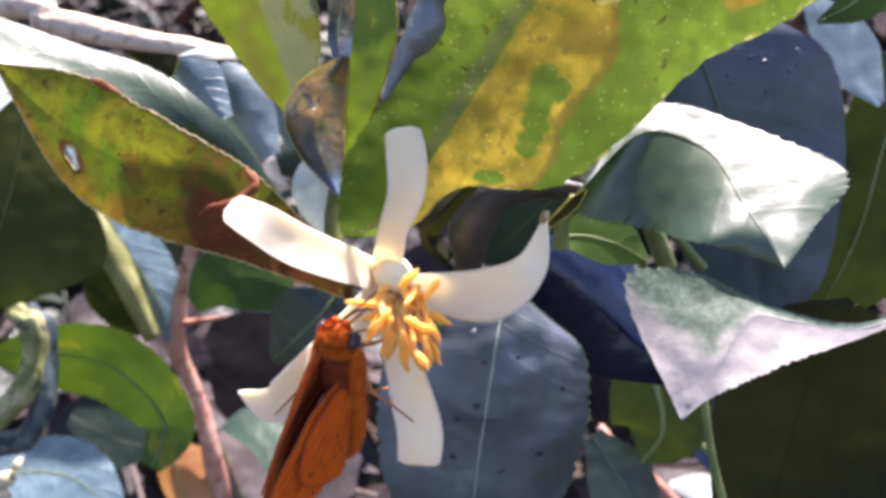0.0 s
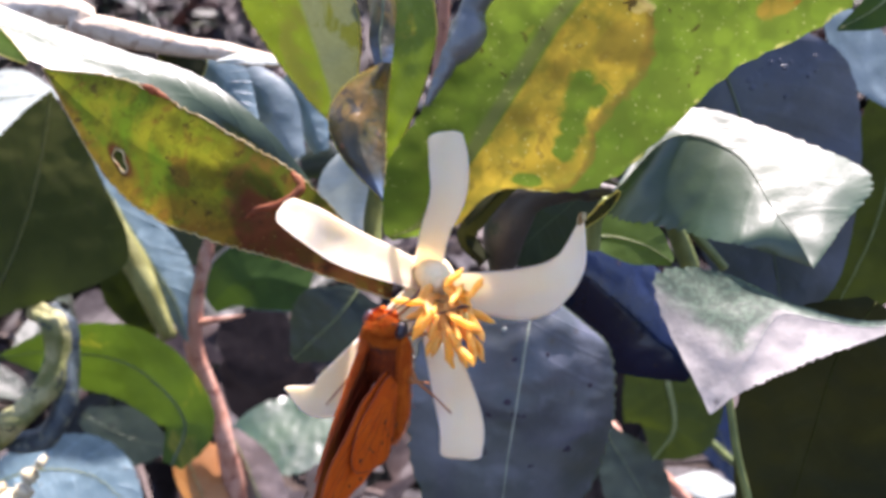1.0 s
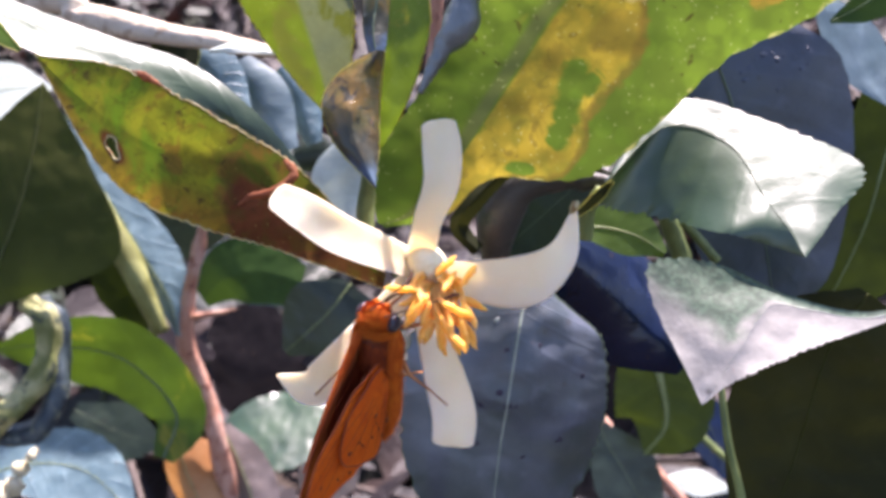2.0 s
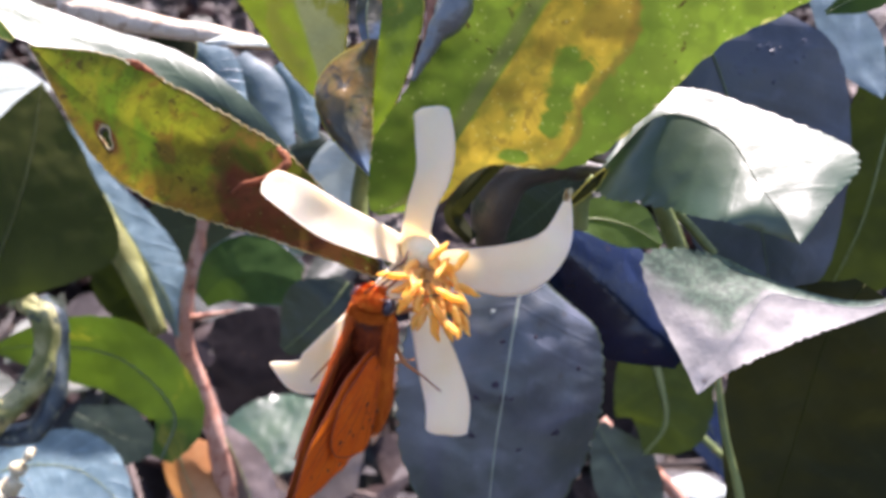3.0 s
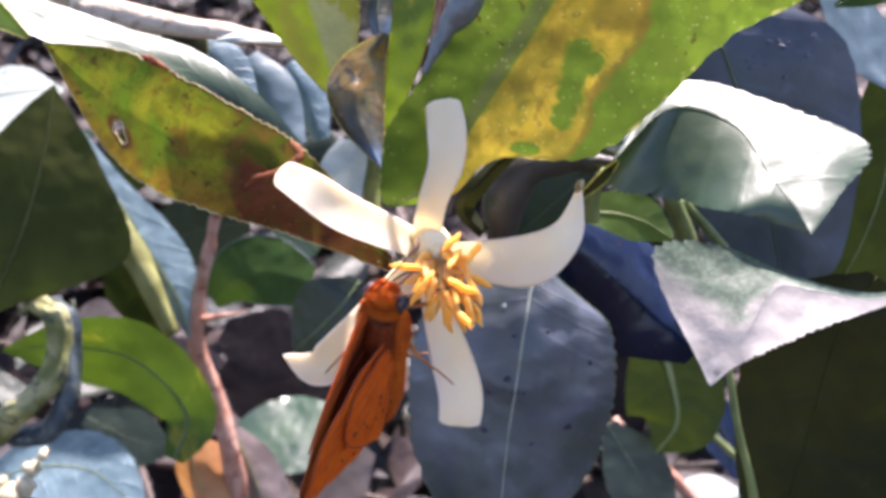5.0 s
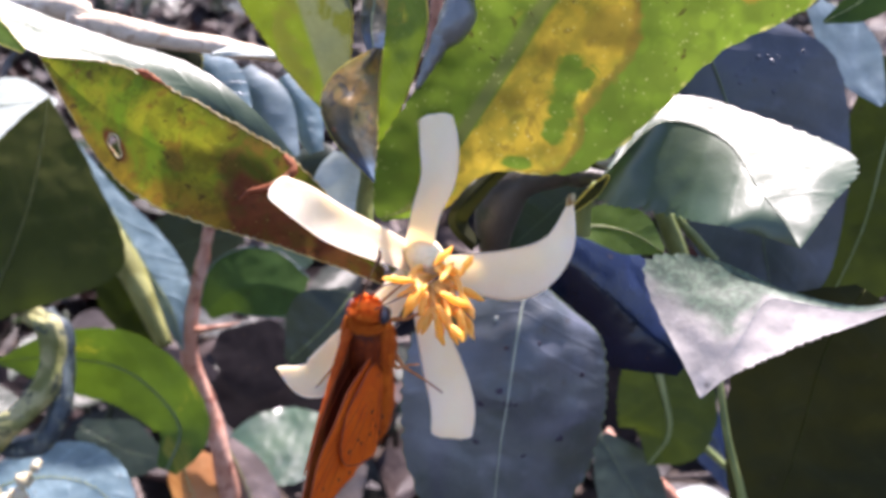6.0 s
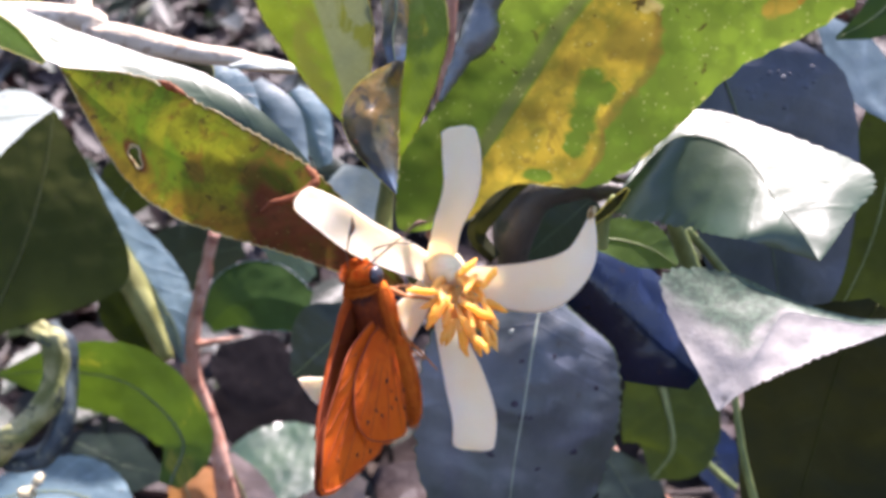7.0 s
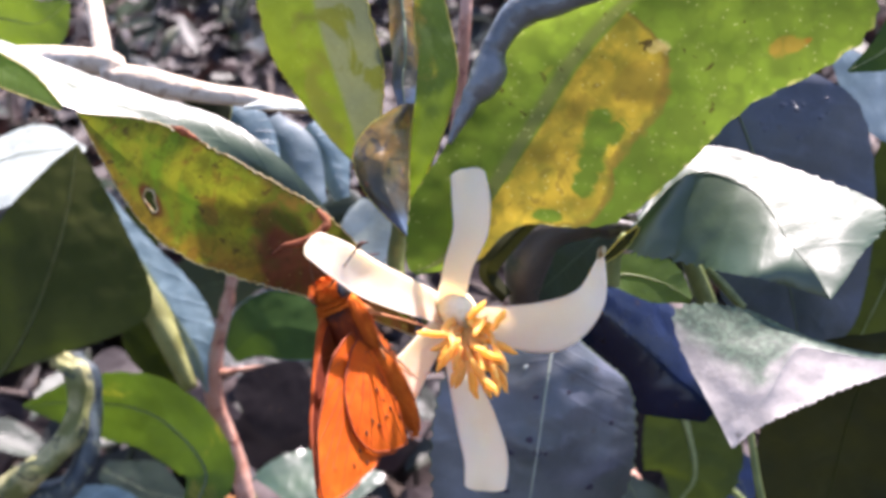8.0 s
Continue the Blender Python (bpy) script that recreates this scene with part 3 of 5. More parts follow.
    if rib_size <= 0:
        return blade
    half = cross // 2
    line = [verts[i * row + half] + SHRUB.to_3x3() @ Vector((0, 0, rib_size * 0.25)) for i in range(0, steps + 1, 4)]
    sizes = [rib_size * (1 - 0.8 * k / (len(line) - 1)) for k in range(len(line))]
    v, f = tube_data(line, sizes, 6, 40)
    piece("midrib", mesh_of("midrib", v, f, rib), blade)
    return blade


def lumps(blade, ways, size, material, name="bump", flat=0.45):
    """Small raised lumps on a blade, each where the way (right, up, per metre of distance) from the slope's origin meets it."""
    normal = SHRUB.to_3x3()
    inverse = SHRUB.inverted()
    base = blade.parent.matrix_world.translation
    spots = [inverse @ (v.co + base) for v in blade.data.vertices]
    for n, (a, b) in enumerate(ways):
        p = min(spots, key=lambda q: (q.x / -q.z - a) ** 2 + (q.y / -q.z - b) ** 2)
        r = size * (0.7 + 0.6 * ((n * 37) % 10) / 10)
        bm = bmesh.new()
        bmesh.ops.create_icosphere(bm, subdivisions=2, radius=1)
        for v in bm.verts:
            v.co *= 1 + 0.25 * noise.noise(v.co * 1.7 + Vector((n, 0, 0)))
        bm.transform(Matrix.Translation(SHRUB @ Vector(p) - base) @ normal.to_4x4() @ Matrix.Diagonal((r * 1.3, r, r * flat, 1)))
        me = bpy.data.meshes.new(name)
        bm.to_mesh(me)
        bm.free()
        me.materials.append(material)
        me.polygons.foreach_set("use_smooth", [True] * len(me.polygons))
        piece(name, me, blade)


# ---- ground ----
def ground():
    n, reach = 120, 60.0
    verts, faces = [], []
    for i in range(n + 1):
        for j in range(n + 1):
            a, b = i / n * 2 - 1, j / n * 2 - 1
            x, y = reach * a * abs(a) ** 2.2, 0.8 + reach * b * abs(b) ** 2.2
            near = max(0.0, 1 - math.hypot(x, y - 0.8) / 4)
            z = near * (0.03 * noise.noise(Vector((x * 3, y * 3, 0))) + 0.012 * noise.noise(Vector((x * 11, y * 11, 4)))) - 0.01
            verts.append((x, y, z))
    for i in range(n):
        for j in range(n):
            k = i * (n + 1) + j
            faces.append((k, k + n + 1, k + n + 2, k + 1))
    ob = new("ground", mesh_of("ground", verts, faces, SOIL))
    tagged(ob, "dark bare soil under fallen leaves", "ground", kind="structure")


def scatter(rng, verts, faces, m, long, wide, bend):
    """One small leaf, bent along its length and folded along its midrib."""
    base = len(verts)
    for i in range(9):
        t = i / 8
        w = wide * math.sin(math.pi * min(0.98, 0.04 + t * 0.94)) ** 0.8
        for q in (-1, -0.5, 0, 0.5, 1):
            p = Vector(((t - 0.5) * long * 2, q * w, bend * (t - 0.5) ** 2 * long * 0.12 + abs(q) * w * 0.4 * rng.uniform(0.7, 1.3)))
            verts.append(m @ p)
    for i in range(8):
        for j in range(4):
            a = base + i * 5 + j
            faces.append((a, a + 1, a + 6, a + 5))


def litter():
    rng = random.Random(5)
    verts, faces = [], []
    for n in range(8600):
        wide = 0.55 if n < 5600 else 1.9
        x, y = rng.gauss(0, wide), 1.0 + rng.gauss(0, wide * 1.15)
        m = pose(x, y, rng.uniform(0.0, 0.03), rng.uniform(-40, 40), rng.uniform(-45, 45), rng.uniform(0, 360))
        scatter(rng, verts, faces, m, rng.uniform(0.016, 0.044), rng.uniform(0.008, 0.019), rng.uniform(-16, 16))
    ob = new("leaf_litter", mesh_of("leaf_litter", verts, faces, LITTER))
    tagged(ob, "dry brown and grey fallen leaves on the soil", "leaf litter", kind="stuff")
    verts, faces = [], []
    for _ in range(240):
        x, y, turn, long = rng.uniform(-0.7, 0.7), rng.uniform(0.3, 2.0), rng.uniform(0, 6.3), rng.uniform(0.02, 0.09)
        way = Vector((math.cos(turn), math.sin(turn), rng.uniform(-0.15, 0.15))) * long
        c = Vector((x, y, rng.uniform(0.015, 0.045)))
        r = rng.uniform(0.0007, 0.002)
        v, f = tube_data([c - way, c + Vector((rng.uniform(-.01, .01), 0, 0.004)), c + way], [r, r, r * 0.6], 6, 6)
        faces += [tuple(k + len(verts) for k in face) for face in f]
        verts += v
    ob = new("fallen_twigs", mesh_of("fallen_twigs", verts, faces, TWIGLETS))
    tagged(ob, "thin dry twigs lying among the fallen leaves", "twigs", kind="stuff")


def undergrowth():
    """Low seedlings behind the branch: thin stems from the soil, each with a few leaves."""
    rng = random.Random(21)
    leaves, leaf_faces, stems, stem_faces = [], [], [], []
    for n in range(150):
        far = n >= 40
        x, y = (rng.uniform(-0.8, 0.8), rng.uniform(0.75, 1.9)) if far else (rng.uniform(-0.42, 0.42), rng.uniform(0.42, 0.8))
        tall = rng.uniform(0.05, 0.30) if far else rng.uniform(0.03, 0.10)
        top = Vector((x + rng.uniform(-0.02, 0.02), y + rng.uniform(-0.02, 0.02), tall))
        v, f = tube_data([Vector((x, y, -0.02)), Vector((x, y, tall * 0.5)), top], [0.0016, 0.0014, 0.0010], 6, 8)
        stem_faces += [tuple(k + len(stems) for k in face) for face in f]
        stems += v
        for _ in range(rng.randint(3, 6)):
            turn = rng.uniform(0, 360)
            long = rng.uniform(0.014, 0.038) if far else rng.uniform(0.012, 0.024)
            m = Matrix.Translation(top - Vector((0, 0, rng.uniform(0, tall * 0.5)))) @ pose(0, 0, 0, rng.uniform(-30, 30), rng.uniform(-15, 40), turn) @ Matrix.Translation((long, 0, 0))
            scatter(rng, leaves, leaf_faces, m, long, long * rng.uniform(0.35, 0.5), rng.uniform(-8, 2))
    ob = new("undergrowth", mesh_of("undergrowth", leaves + stems, leaf_faces + [tuple(k + len(leaves) for k in f) for f in stem_faces], UNDERGROWTH))
    tagged(ob, "low dark green seedlings growing from the leaf litter", "undergrowth", kind="stuff")


ground()
litter()
undergrowth()

# ---- the flowering branch ----
branch = thing("citrus_branch", at((-0.0031, -0.0094, 0.1500)), "leafy citrus branch with yellowing, scorched and glossy leaves beside a flower", "branch")
tube("stem", [(-0.0062, -0.0010, 0.1390), (-0.0030, -0.0061, 0.1470), (0.0092, -0.0249, 0.1820), (0.0153, -0.1069, 0.2500), (0.02, -0.14, 0.50), (0.03, -0.22, 0.56)], [0.0011, 0.0014, 0.0018, 0.0024, 0.003, 0.004], GREEN_STEM, branch, "green woody stem")
leaf(branch, [(-0.0057, 0.0009, 0.1320), (-0.0010, 0.0029, 0.1323), (0.0046, 0.0106, 0.1328), (0.0102, 0.0194, 0.1327), (0.0175, 0.0301, 0.1320), (0.0293, 0.0406, 0.1300), (0.0450, 0.0474, 0.1280)],
     [(-0.0063, 0.0013, 0.1320), (-0.0067, 0.0042, 0.1316), (-0.0058, 0.0105, 0.1316), (-0.0013, 0.0175, 0.1317), (0.0046, 0.0284, 0.1310), (0.0154, 0.0345, 0.1290), (0.0444, 0.0477, 0.1280)],
     [(-0.0053, 0.0006, 0.1320), (0.0022, 0.0022, 0.1335), (0.0080, 0.0068, 0.1345), (0.0214, 0.0075, 0.1348), (0.0359, 0.0206, 0.1318), (0.0514, 0.0306, 0.1270), (0.0450, 0.0468, 0.1260)], YELLOWING,
     "large yellowing green leaf seen against the light", curl=(0.05, 0.08), rib_size=0, wave=0.0005, seed=3, steps=110, cross=48, teeth=0.022)
scorched = leaf(branch, [(-0.0059, -0.0063, 0.1420), (-0.0128, -0.0014, 0.1390), (-0.0205, 0.0037, 0.1365), (-0.0276, 0.0076, 0.1360), (-0.0372, 0.0120, 0.1370), (-0.0447, 0.0170, 0.1390), (-0.0518, 0.0233, 0.1410)],
     [(-0.0061, -0.0073, 0.1430), (-0.0122, -0.0049, 0.1410), (-0.0209, -0.0019, 0.1395), (-0.0281, 0.0001, 0.1385), (-0.0369, 0.0036, 0.1385), (-0.0433, 0.0093, 0.1390), (-0.0518, 0.0233, 0.1410)],
     [(-0.0057, -0.0053, 0.1420), (-0.0106, 0.0016, 0.1385), (-0.0166, 0.0085, 0.1330), (-0.0231, 0.0126, 0.1328), (-0.0308, 0.0169, 0.1340), (-0.0396, 0.0212, 0.1365), (-0.0518, 0.0233, 0.1410)], SCORCHED,
     "olive leaf scorched reddish brown near its stalk, with a ragged hole", curl=(0.10, 0.06), rib_size=0, wave=0.0005, seed=4, hole=(0.750, 0.70, 0.020, 0.072), steps=130, cross=60, teeth=0.035, edge=RIM)
tube("lip", [(-0.0178, 0.0090, 0.1326), (-0.0166, 0.0074, 0.1321), (-0.0179, 0.0058, 0.1319), (-0.0198, 0.0048, 0.1320), (-0.0220, 0.0044, 0.1324), (-0.0236, 0.0034, 0.1329)], [0.0003, 0.0006, 0.0006, 0.0005, 0.0004, 0.0001], LIP, scorched, "curled reddish brown scorched edge", ring=10, steps=40, lump=0.4, seed=3)
tube("lip", [(-0.0370, 0.0201, 0.1339), (-0.0352, 0.0193, 0.1336), (-0.0331, 0.0181, 0.1337)], [0.0001, 0.0005, 0.0001], LIP, scorched, "curled reddish brown scorched edge", lump=0.6)
leaf(branch, [(-0.0700, 0.0345, 0.1420), (-0.0642, 0.0305, 0.1425), (-0.0596, 0.0278, 0.1430), (-0.0548, 0.0244, 0.1435)], (0.0016, 0.0019, 0.0017, 0.0003), (0.0022, 0.0024, 0.0018, 0.0003), BRIGHT_STAINED,
     "yellowish green leaf end catching the sun", tilt=(0.3, -0.2), seed=61, rib_size=0, edge=EDGE)
leaf(branch, [(-0.0142, 0.0024, 0.1460), (-0.0244, 0.0133, 0.1470), (-0.0355, 0.0216, 0.1480), (-0.0470, 0.0254, 0.1473), (-0.0570, 0.0288, 0.1470), (-0.0700, 0.0334, 0.1465)],
     [(-0.0143, 0.0009, 0.1470), (-0.0269, 0.0110, 0.1480), (-0.0374, 0.0182, 0.1462), (-0.0476, 0.0218, 0.1445), (-0.0566, 0.0256, 0.1440), (-0.0683, 0.0288, 0.1430)],
     [(-0.0139, 0.0038, 0.1470), (-0.0221, 0.0149, 0.1472), (-0.0327, 0.0234, 0.1495), (-0.0455, 0.0278, 0.1500), (-0.0573, 0.0321, 0.1498), (-0.0714, 0.0380, 0.1495)], SHEEN,
     "glossy green leaf with its upper side shining white in the sun", curl=(-0.1, 0.15), wave=0.0004, seed=5, rib_size=0)
leaf(branch, [(0.0227, 0.0067, 0.1384), (0.0316, 0.0146, 0.1439), (0.0396, 0.0121, 0.1421), (0.0431, 0.0044, 0.1367), (0.0450, 0.0008, 0.1341), (0.0463, -0.0028, 0.1314)],
     [(0.0228, 0.0070, 0.1387), (0.0331, 0.0186, 0.1464), (0.0469, 0.0150, 0.1441), (0.0572, 0.0089, 0.1400), (0.0515, 0.0026, 0.1354), (0.0464, -0.0028, 0.1314)],
     [(0.0227, 0.0063, 0.1384), (0.0231, 0.0038, 0.1456), (0.0304, 0.0020, 0.1427), (0.0373, 0.0001, 0.1352), (0.0433, -0.0015, 0.1350), (0.0463, -0.0028, 0.1314)], SHEEN,
     "glossy serrated leaf gleaming white in the sun, partly in shade", curl=(0.12, 0.26), wave=0.0005, seed=6, teeth=0.045, steps=110, cross=30, rib_size=0.00012, rib=RIB_DARK)
satin = leaf(branch, [(0.0151, -0.0068, 0.1625), (0.0136, -0.0127, 0.1605), (0.0119, -0.0237, 0.1605), (0.0102, -0.0386, 0.1660), (0.0089, -0.0640, 0.1760)],
     (0.0026, 0.0130, 0.0162, 0.0143, 0.0003), (0.0035, 0.0139, 0.0165, 0.0139, 0.0003), SLATE,
     "dark slate-green leaf with a satin sheen and pale midrib", tilt=(0.12, 0.2), curl=(0.35, 0.25), wave=0.0012, rib_size=0.00030, rib=RIB_GREY, seed=7, steps=90, edge=RIB_DARK)
lumps(satin, [(0.0798, -0.1606), (0.0745, -0.1590), (0.1395, -0.1305), (0.1009, -0.1009), (0.0639, -0.1474), (0.0507, -0.1590), (0.0708, -0.1078), (0.1194, -0.1897), (0.0454, -0.1923), (0.0877, -0.2055)], 0.00046, DARK_SPOT, "spot", 0.15)
# one whitish lump stands in for a small glint
lumps(satin, [(0.0639, -0.0798)], 0.0006, LIT, "speck", 0.2)
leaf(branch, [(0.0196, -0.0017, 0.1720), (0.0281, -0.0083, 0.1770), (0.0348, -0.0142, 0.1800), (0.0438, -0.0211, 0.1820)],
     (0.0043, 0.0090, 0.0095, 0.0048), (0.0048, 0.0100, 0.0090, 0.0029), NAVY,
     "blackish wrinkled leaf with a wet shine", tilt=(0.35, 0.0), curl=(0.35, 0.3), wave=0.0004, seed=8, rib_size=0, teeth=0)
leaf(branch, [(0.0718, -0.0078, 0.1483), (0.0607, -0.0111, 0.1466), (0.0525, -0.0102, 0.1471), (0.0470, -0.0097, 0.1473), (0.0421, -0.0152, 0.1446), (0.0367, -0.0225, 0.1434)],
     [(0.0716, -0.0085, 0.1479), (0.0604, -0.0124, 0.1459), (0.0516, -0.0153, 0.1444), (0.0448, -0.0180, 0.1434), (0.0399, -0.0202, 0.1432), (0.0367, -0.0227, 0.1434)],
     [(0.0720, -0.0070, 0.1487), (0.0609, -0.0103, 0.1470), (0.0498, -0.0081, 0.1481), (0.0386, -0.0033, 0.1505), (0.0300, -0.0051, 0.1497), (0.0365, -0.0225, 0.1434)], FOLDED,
     "leaf folded back, upper side painted pale for the sun, speckled green band darker", curl=(-0.05, -0.15), wave=0.0006, seed=9, teeth=0.05, steps=110, cross=30, rib_size=0.00006, rib=RIB_GREY)
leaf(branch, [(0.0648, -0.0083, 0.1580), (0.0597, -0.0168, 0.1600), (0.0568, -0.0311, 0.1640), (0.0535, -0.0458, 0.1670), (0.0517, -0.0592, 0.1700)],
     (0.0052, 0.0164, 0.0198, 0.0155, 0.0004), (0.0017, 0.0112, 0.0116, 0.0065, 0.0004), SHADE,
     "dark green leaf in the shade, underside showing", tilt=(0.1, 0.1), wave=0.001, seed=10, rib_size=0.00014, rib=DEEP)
bumpy = leaf(branch, [(0.0435, 0.0352, 0.1750), (0.0480, 0.0261, 0.1760), (0.0529, 0.0134, 0.1800), (0.0578, -0.0009, 0.1850), (0.0610, -0.0159, 0.1890)],
     [(0.0589, 0.0368, 0.1780), (0.0695, 0.0296, 0.1800), (0.0725, 0.0137, 0.1840), (0.0704, -0.0048, 0.1870), (0.0613, -0.0161, 0.1890)],
     [(0.0417, 0.0334, 0.1750), (0.0410, 0.0211, 0.1770), (0.0428, 0.0087, 0.1810), (0.0470, -0.0038, 0.1850), (0.0605, -0.0161, 0.1890)], SLATE_DARK,
     "dark blue-green leaf with rows of small bumps", curl=(0.15, 0.1), teeth=0.01, wave=0.001, seed=11, rib_size=0.0003, rib=RIB_DARK)
lumps(bumpy, [(0.2842, 0.1495), (0.2885, 0.1527), (0.2964, 0.1580), (0.3054, 0.1685), (0.3075, 0.1717), (0.3191, 0.1749), (0.3281, 0.1722), (0.3244, 0.1675), (0.3424, 0.1580), (0.3545, 0.1643), (0.3350, 0.1458), (0.3233, 0.1379), (0.3492, 0.1759), (0.3387, 0.1707), (0.2938, 0.1474)], 0.00040, SLATE_DARK, flat=0.2)
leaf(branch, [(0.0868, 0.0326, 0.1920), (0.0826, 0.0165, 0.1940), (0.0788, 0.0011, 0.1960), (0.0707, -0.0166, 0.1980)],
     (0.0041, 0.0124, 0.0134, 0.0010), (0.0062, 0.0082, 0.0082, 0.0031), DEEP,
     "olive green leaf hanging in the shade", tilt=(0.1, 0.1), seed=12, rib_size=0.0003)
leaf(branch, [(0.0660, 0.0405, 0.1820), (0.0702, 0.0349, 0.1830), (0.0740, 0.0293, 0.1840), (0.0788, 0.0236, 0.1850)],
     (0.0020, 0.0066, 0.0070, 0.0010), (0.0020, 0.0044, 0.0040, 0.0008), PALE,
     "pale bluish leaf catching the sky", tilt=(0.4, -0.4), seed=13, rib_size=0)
leaf(branch, [(0.0707, 0.0407, 0.1600), (0.0660, 0.0358, 0.1610), (0.0604, 0.0326, 0.1620)], (0.0042, 0.0034, 0.0003), (0.0042, 0.0025, 0.0003), MID, "green leaf tip in the shade", seed=14)
leaf(branch, [(-0.0205, 0.0426, 0.1364), (-0.0184, 0.0325, 0.1394), (-0.0164, 0.0263, 0.1420), (-0.0144, 0.0199, 0.1444), (-0.0133, 0.0156, 0.1460)],
     [(-0.0132, 0.0423, 0.1354), (-0.0105, 0.0322, 0.1384), (-0.0098, 0.0269, 0.1410), (-0.0110, 0.0207, 0.1440), (-0.0133, 0.0156, 0.1460)],
     [(-0.0280, 0.0431, 0.1380), (-0.0261, 0.0328, 0.1410), (-0.0229, 0.0268, 0.1434), (-0.0176, 0.0199, 0.1456), (-0.0133, 0.0156, 0.1460)], TWO_SIDED,
     "upright leaf, one half backlit green, the other painted grey with reflected light", curl=(0.1, 0.1), rib_size=0, seed=15, edge=EDGE)
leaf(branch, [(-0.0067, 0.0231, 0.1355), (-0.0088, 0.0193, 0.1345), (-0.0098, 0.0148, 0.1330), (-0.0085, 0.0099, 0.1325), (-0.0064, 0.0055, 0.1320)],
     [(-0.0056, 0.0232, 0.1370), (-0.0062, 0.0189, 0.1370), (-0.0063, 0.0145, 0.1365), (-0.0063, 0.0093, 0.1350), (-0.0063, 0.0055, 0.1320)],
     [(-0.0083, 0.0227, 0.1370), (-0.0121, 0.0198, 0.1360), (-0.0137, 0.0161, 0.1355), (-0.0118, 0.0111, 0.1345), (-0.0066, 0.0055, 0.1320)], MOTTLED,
     "small twisted leaf mottled olive and brown, blue sky sheen painted on its tip", curl=(0.5, 0.5), wave=0.0012, seed=16, rib_size=0, edge=EDGE)
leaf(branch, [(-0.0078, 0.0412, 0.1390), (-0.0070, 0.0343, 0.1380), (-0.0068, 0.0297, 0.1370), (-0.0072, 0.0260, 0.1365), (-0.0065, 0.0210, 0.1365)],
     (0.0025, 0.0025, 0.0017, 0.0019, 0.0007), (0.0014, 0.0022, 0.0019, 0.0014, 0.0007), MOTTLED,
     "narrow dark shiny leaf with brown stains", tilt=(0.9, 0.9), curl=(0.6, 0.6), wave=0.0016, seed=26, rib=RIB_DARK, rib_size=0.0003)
leaf(branch, [(-0.0036, 0.0391, 0.1395), (-0.0031, 0.0294, 0.1390), (-0.0036, 0.0228, 0.1390), (-0.0051, 0.0163, 0.1395), (-0.0064, 0.0101, 0.1410)],
     [(-0.0018, 0.0391, 0.1395), (0.0001, 0.0287, 0.1390), (-0.0009, 0.0228, 0.1390), (-0.0028, 0.0174, 0.1395), (-0.0063, 0.0101, 0.1410)],
     [(-0.0058, 0.0391, 0.1395), (-0.0057, 0.0294, 0.1390), (-0.0060, 0.0228, 0.1390), (-0.0065, 0.0163, 0.1395), (-0.0067, 0.0101, 0.1410)], BRIGHT_STAINED,
     "narrow backlit green leaf with a yellow tip", curl=(0.1, 0.1), seed=17, rib_size=0, edge=EDGE)
tube("leaf", [(-0.0011, 0.0169, 0.1300), (0.0011, 0.0213, 0.1295), (0.0037, 0.0253, 0.1290), (0.0048, 0.0289, 0.1285), (0.0082, 0.0332, 0.1280), (0.0145, 0.0346, 0.1270), (0.0224, 0.0367, 0.1260)],
     [0.0003, 0.0011, 0.0020, 0.0016, 0.0019, 0.0019, 0.0008], GREY_ROLL, branch, "leaf margin rolled into a grey shiny strip", ring=12, steps=50, lump=0.35)
tube("leaf", [(0.0087, -0.0038, 0.1480), (0.0093, 0.0016, 0.1460), (0.0116, 0.0062, 0.1450), (0.0165, 0.0081, 0.1450), (0.0211, 0.0074, 0.1450), (0.0248, 0.0073, 0.1440)],
     [0.0016, 0.0031, 0.0033, 0.0026, 0.0014, 0.0005], ROLLED, branch, "dead leaf rolled into a dark brown tube", ring=14, steps=50, lump=0.3)
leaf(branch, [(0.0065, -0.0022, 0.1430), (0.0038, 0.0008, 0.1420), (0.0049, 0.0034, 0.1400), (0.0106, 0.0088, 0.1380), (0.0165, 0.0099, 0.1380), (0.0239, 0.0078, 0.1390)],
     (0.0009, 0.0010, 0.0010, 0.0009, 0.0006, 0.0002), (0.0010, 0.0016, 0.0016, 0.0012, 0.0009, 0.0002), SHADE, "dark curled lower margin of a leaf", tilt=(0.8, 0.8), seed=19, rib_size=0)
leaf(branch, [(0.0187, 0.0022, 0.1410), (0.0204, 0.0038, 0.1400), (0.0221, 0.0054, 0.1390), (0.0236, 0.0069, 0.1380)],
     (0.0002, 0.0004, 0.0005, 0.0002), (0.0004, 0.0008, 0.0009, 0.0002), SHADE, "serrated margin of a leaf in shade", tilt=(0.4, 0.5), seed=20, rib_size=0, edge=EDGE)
tube("stalk", [(0.0214, -0.0003, 0.1470), (0.0214, 0.0031, 0.1450), (0.0226, 0.0061, 0.1420)], [0.0011, 0.0010, 0.0006], GREEN_STEM, branch, "short olive leaf stalk")
tube("stalk", [(-0.0086, 0.0001, 0.1450), (-0.0086, 0.0039, 0.1450), (-0.0081, 0.0084, 0.1440)], [0.0012, 0.0012, 0.0010], GREEN_STEM, branch, "yellowish green leaf stalk")
tube("stalk", [(0.0412, -0.0036, 0.1750), (0.0387, 0.0010, 0.1720), (0.0360, 0.0054, 0.1680)], [0.0016, 0.0015, 0.0012], GREEN_STEM, branch, "grey green leaf stalk")
tube("stalk", [(0.0476, -0.0037, 0.1780), (0.0429, 0.0010, 0.1760), (0.0392, 0.0037, 0.1720)], [0.0008, 0.0008, 0.0008], GREEN_STEM, branch)
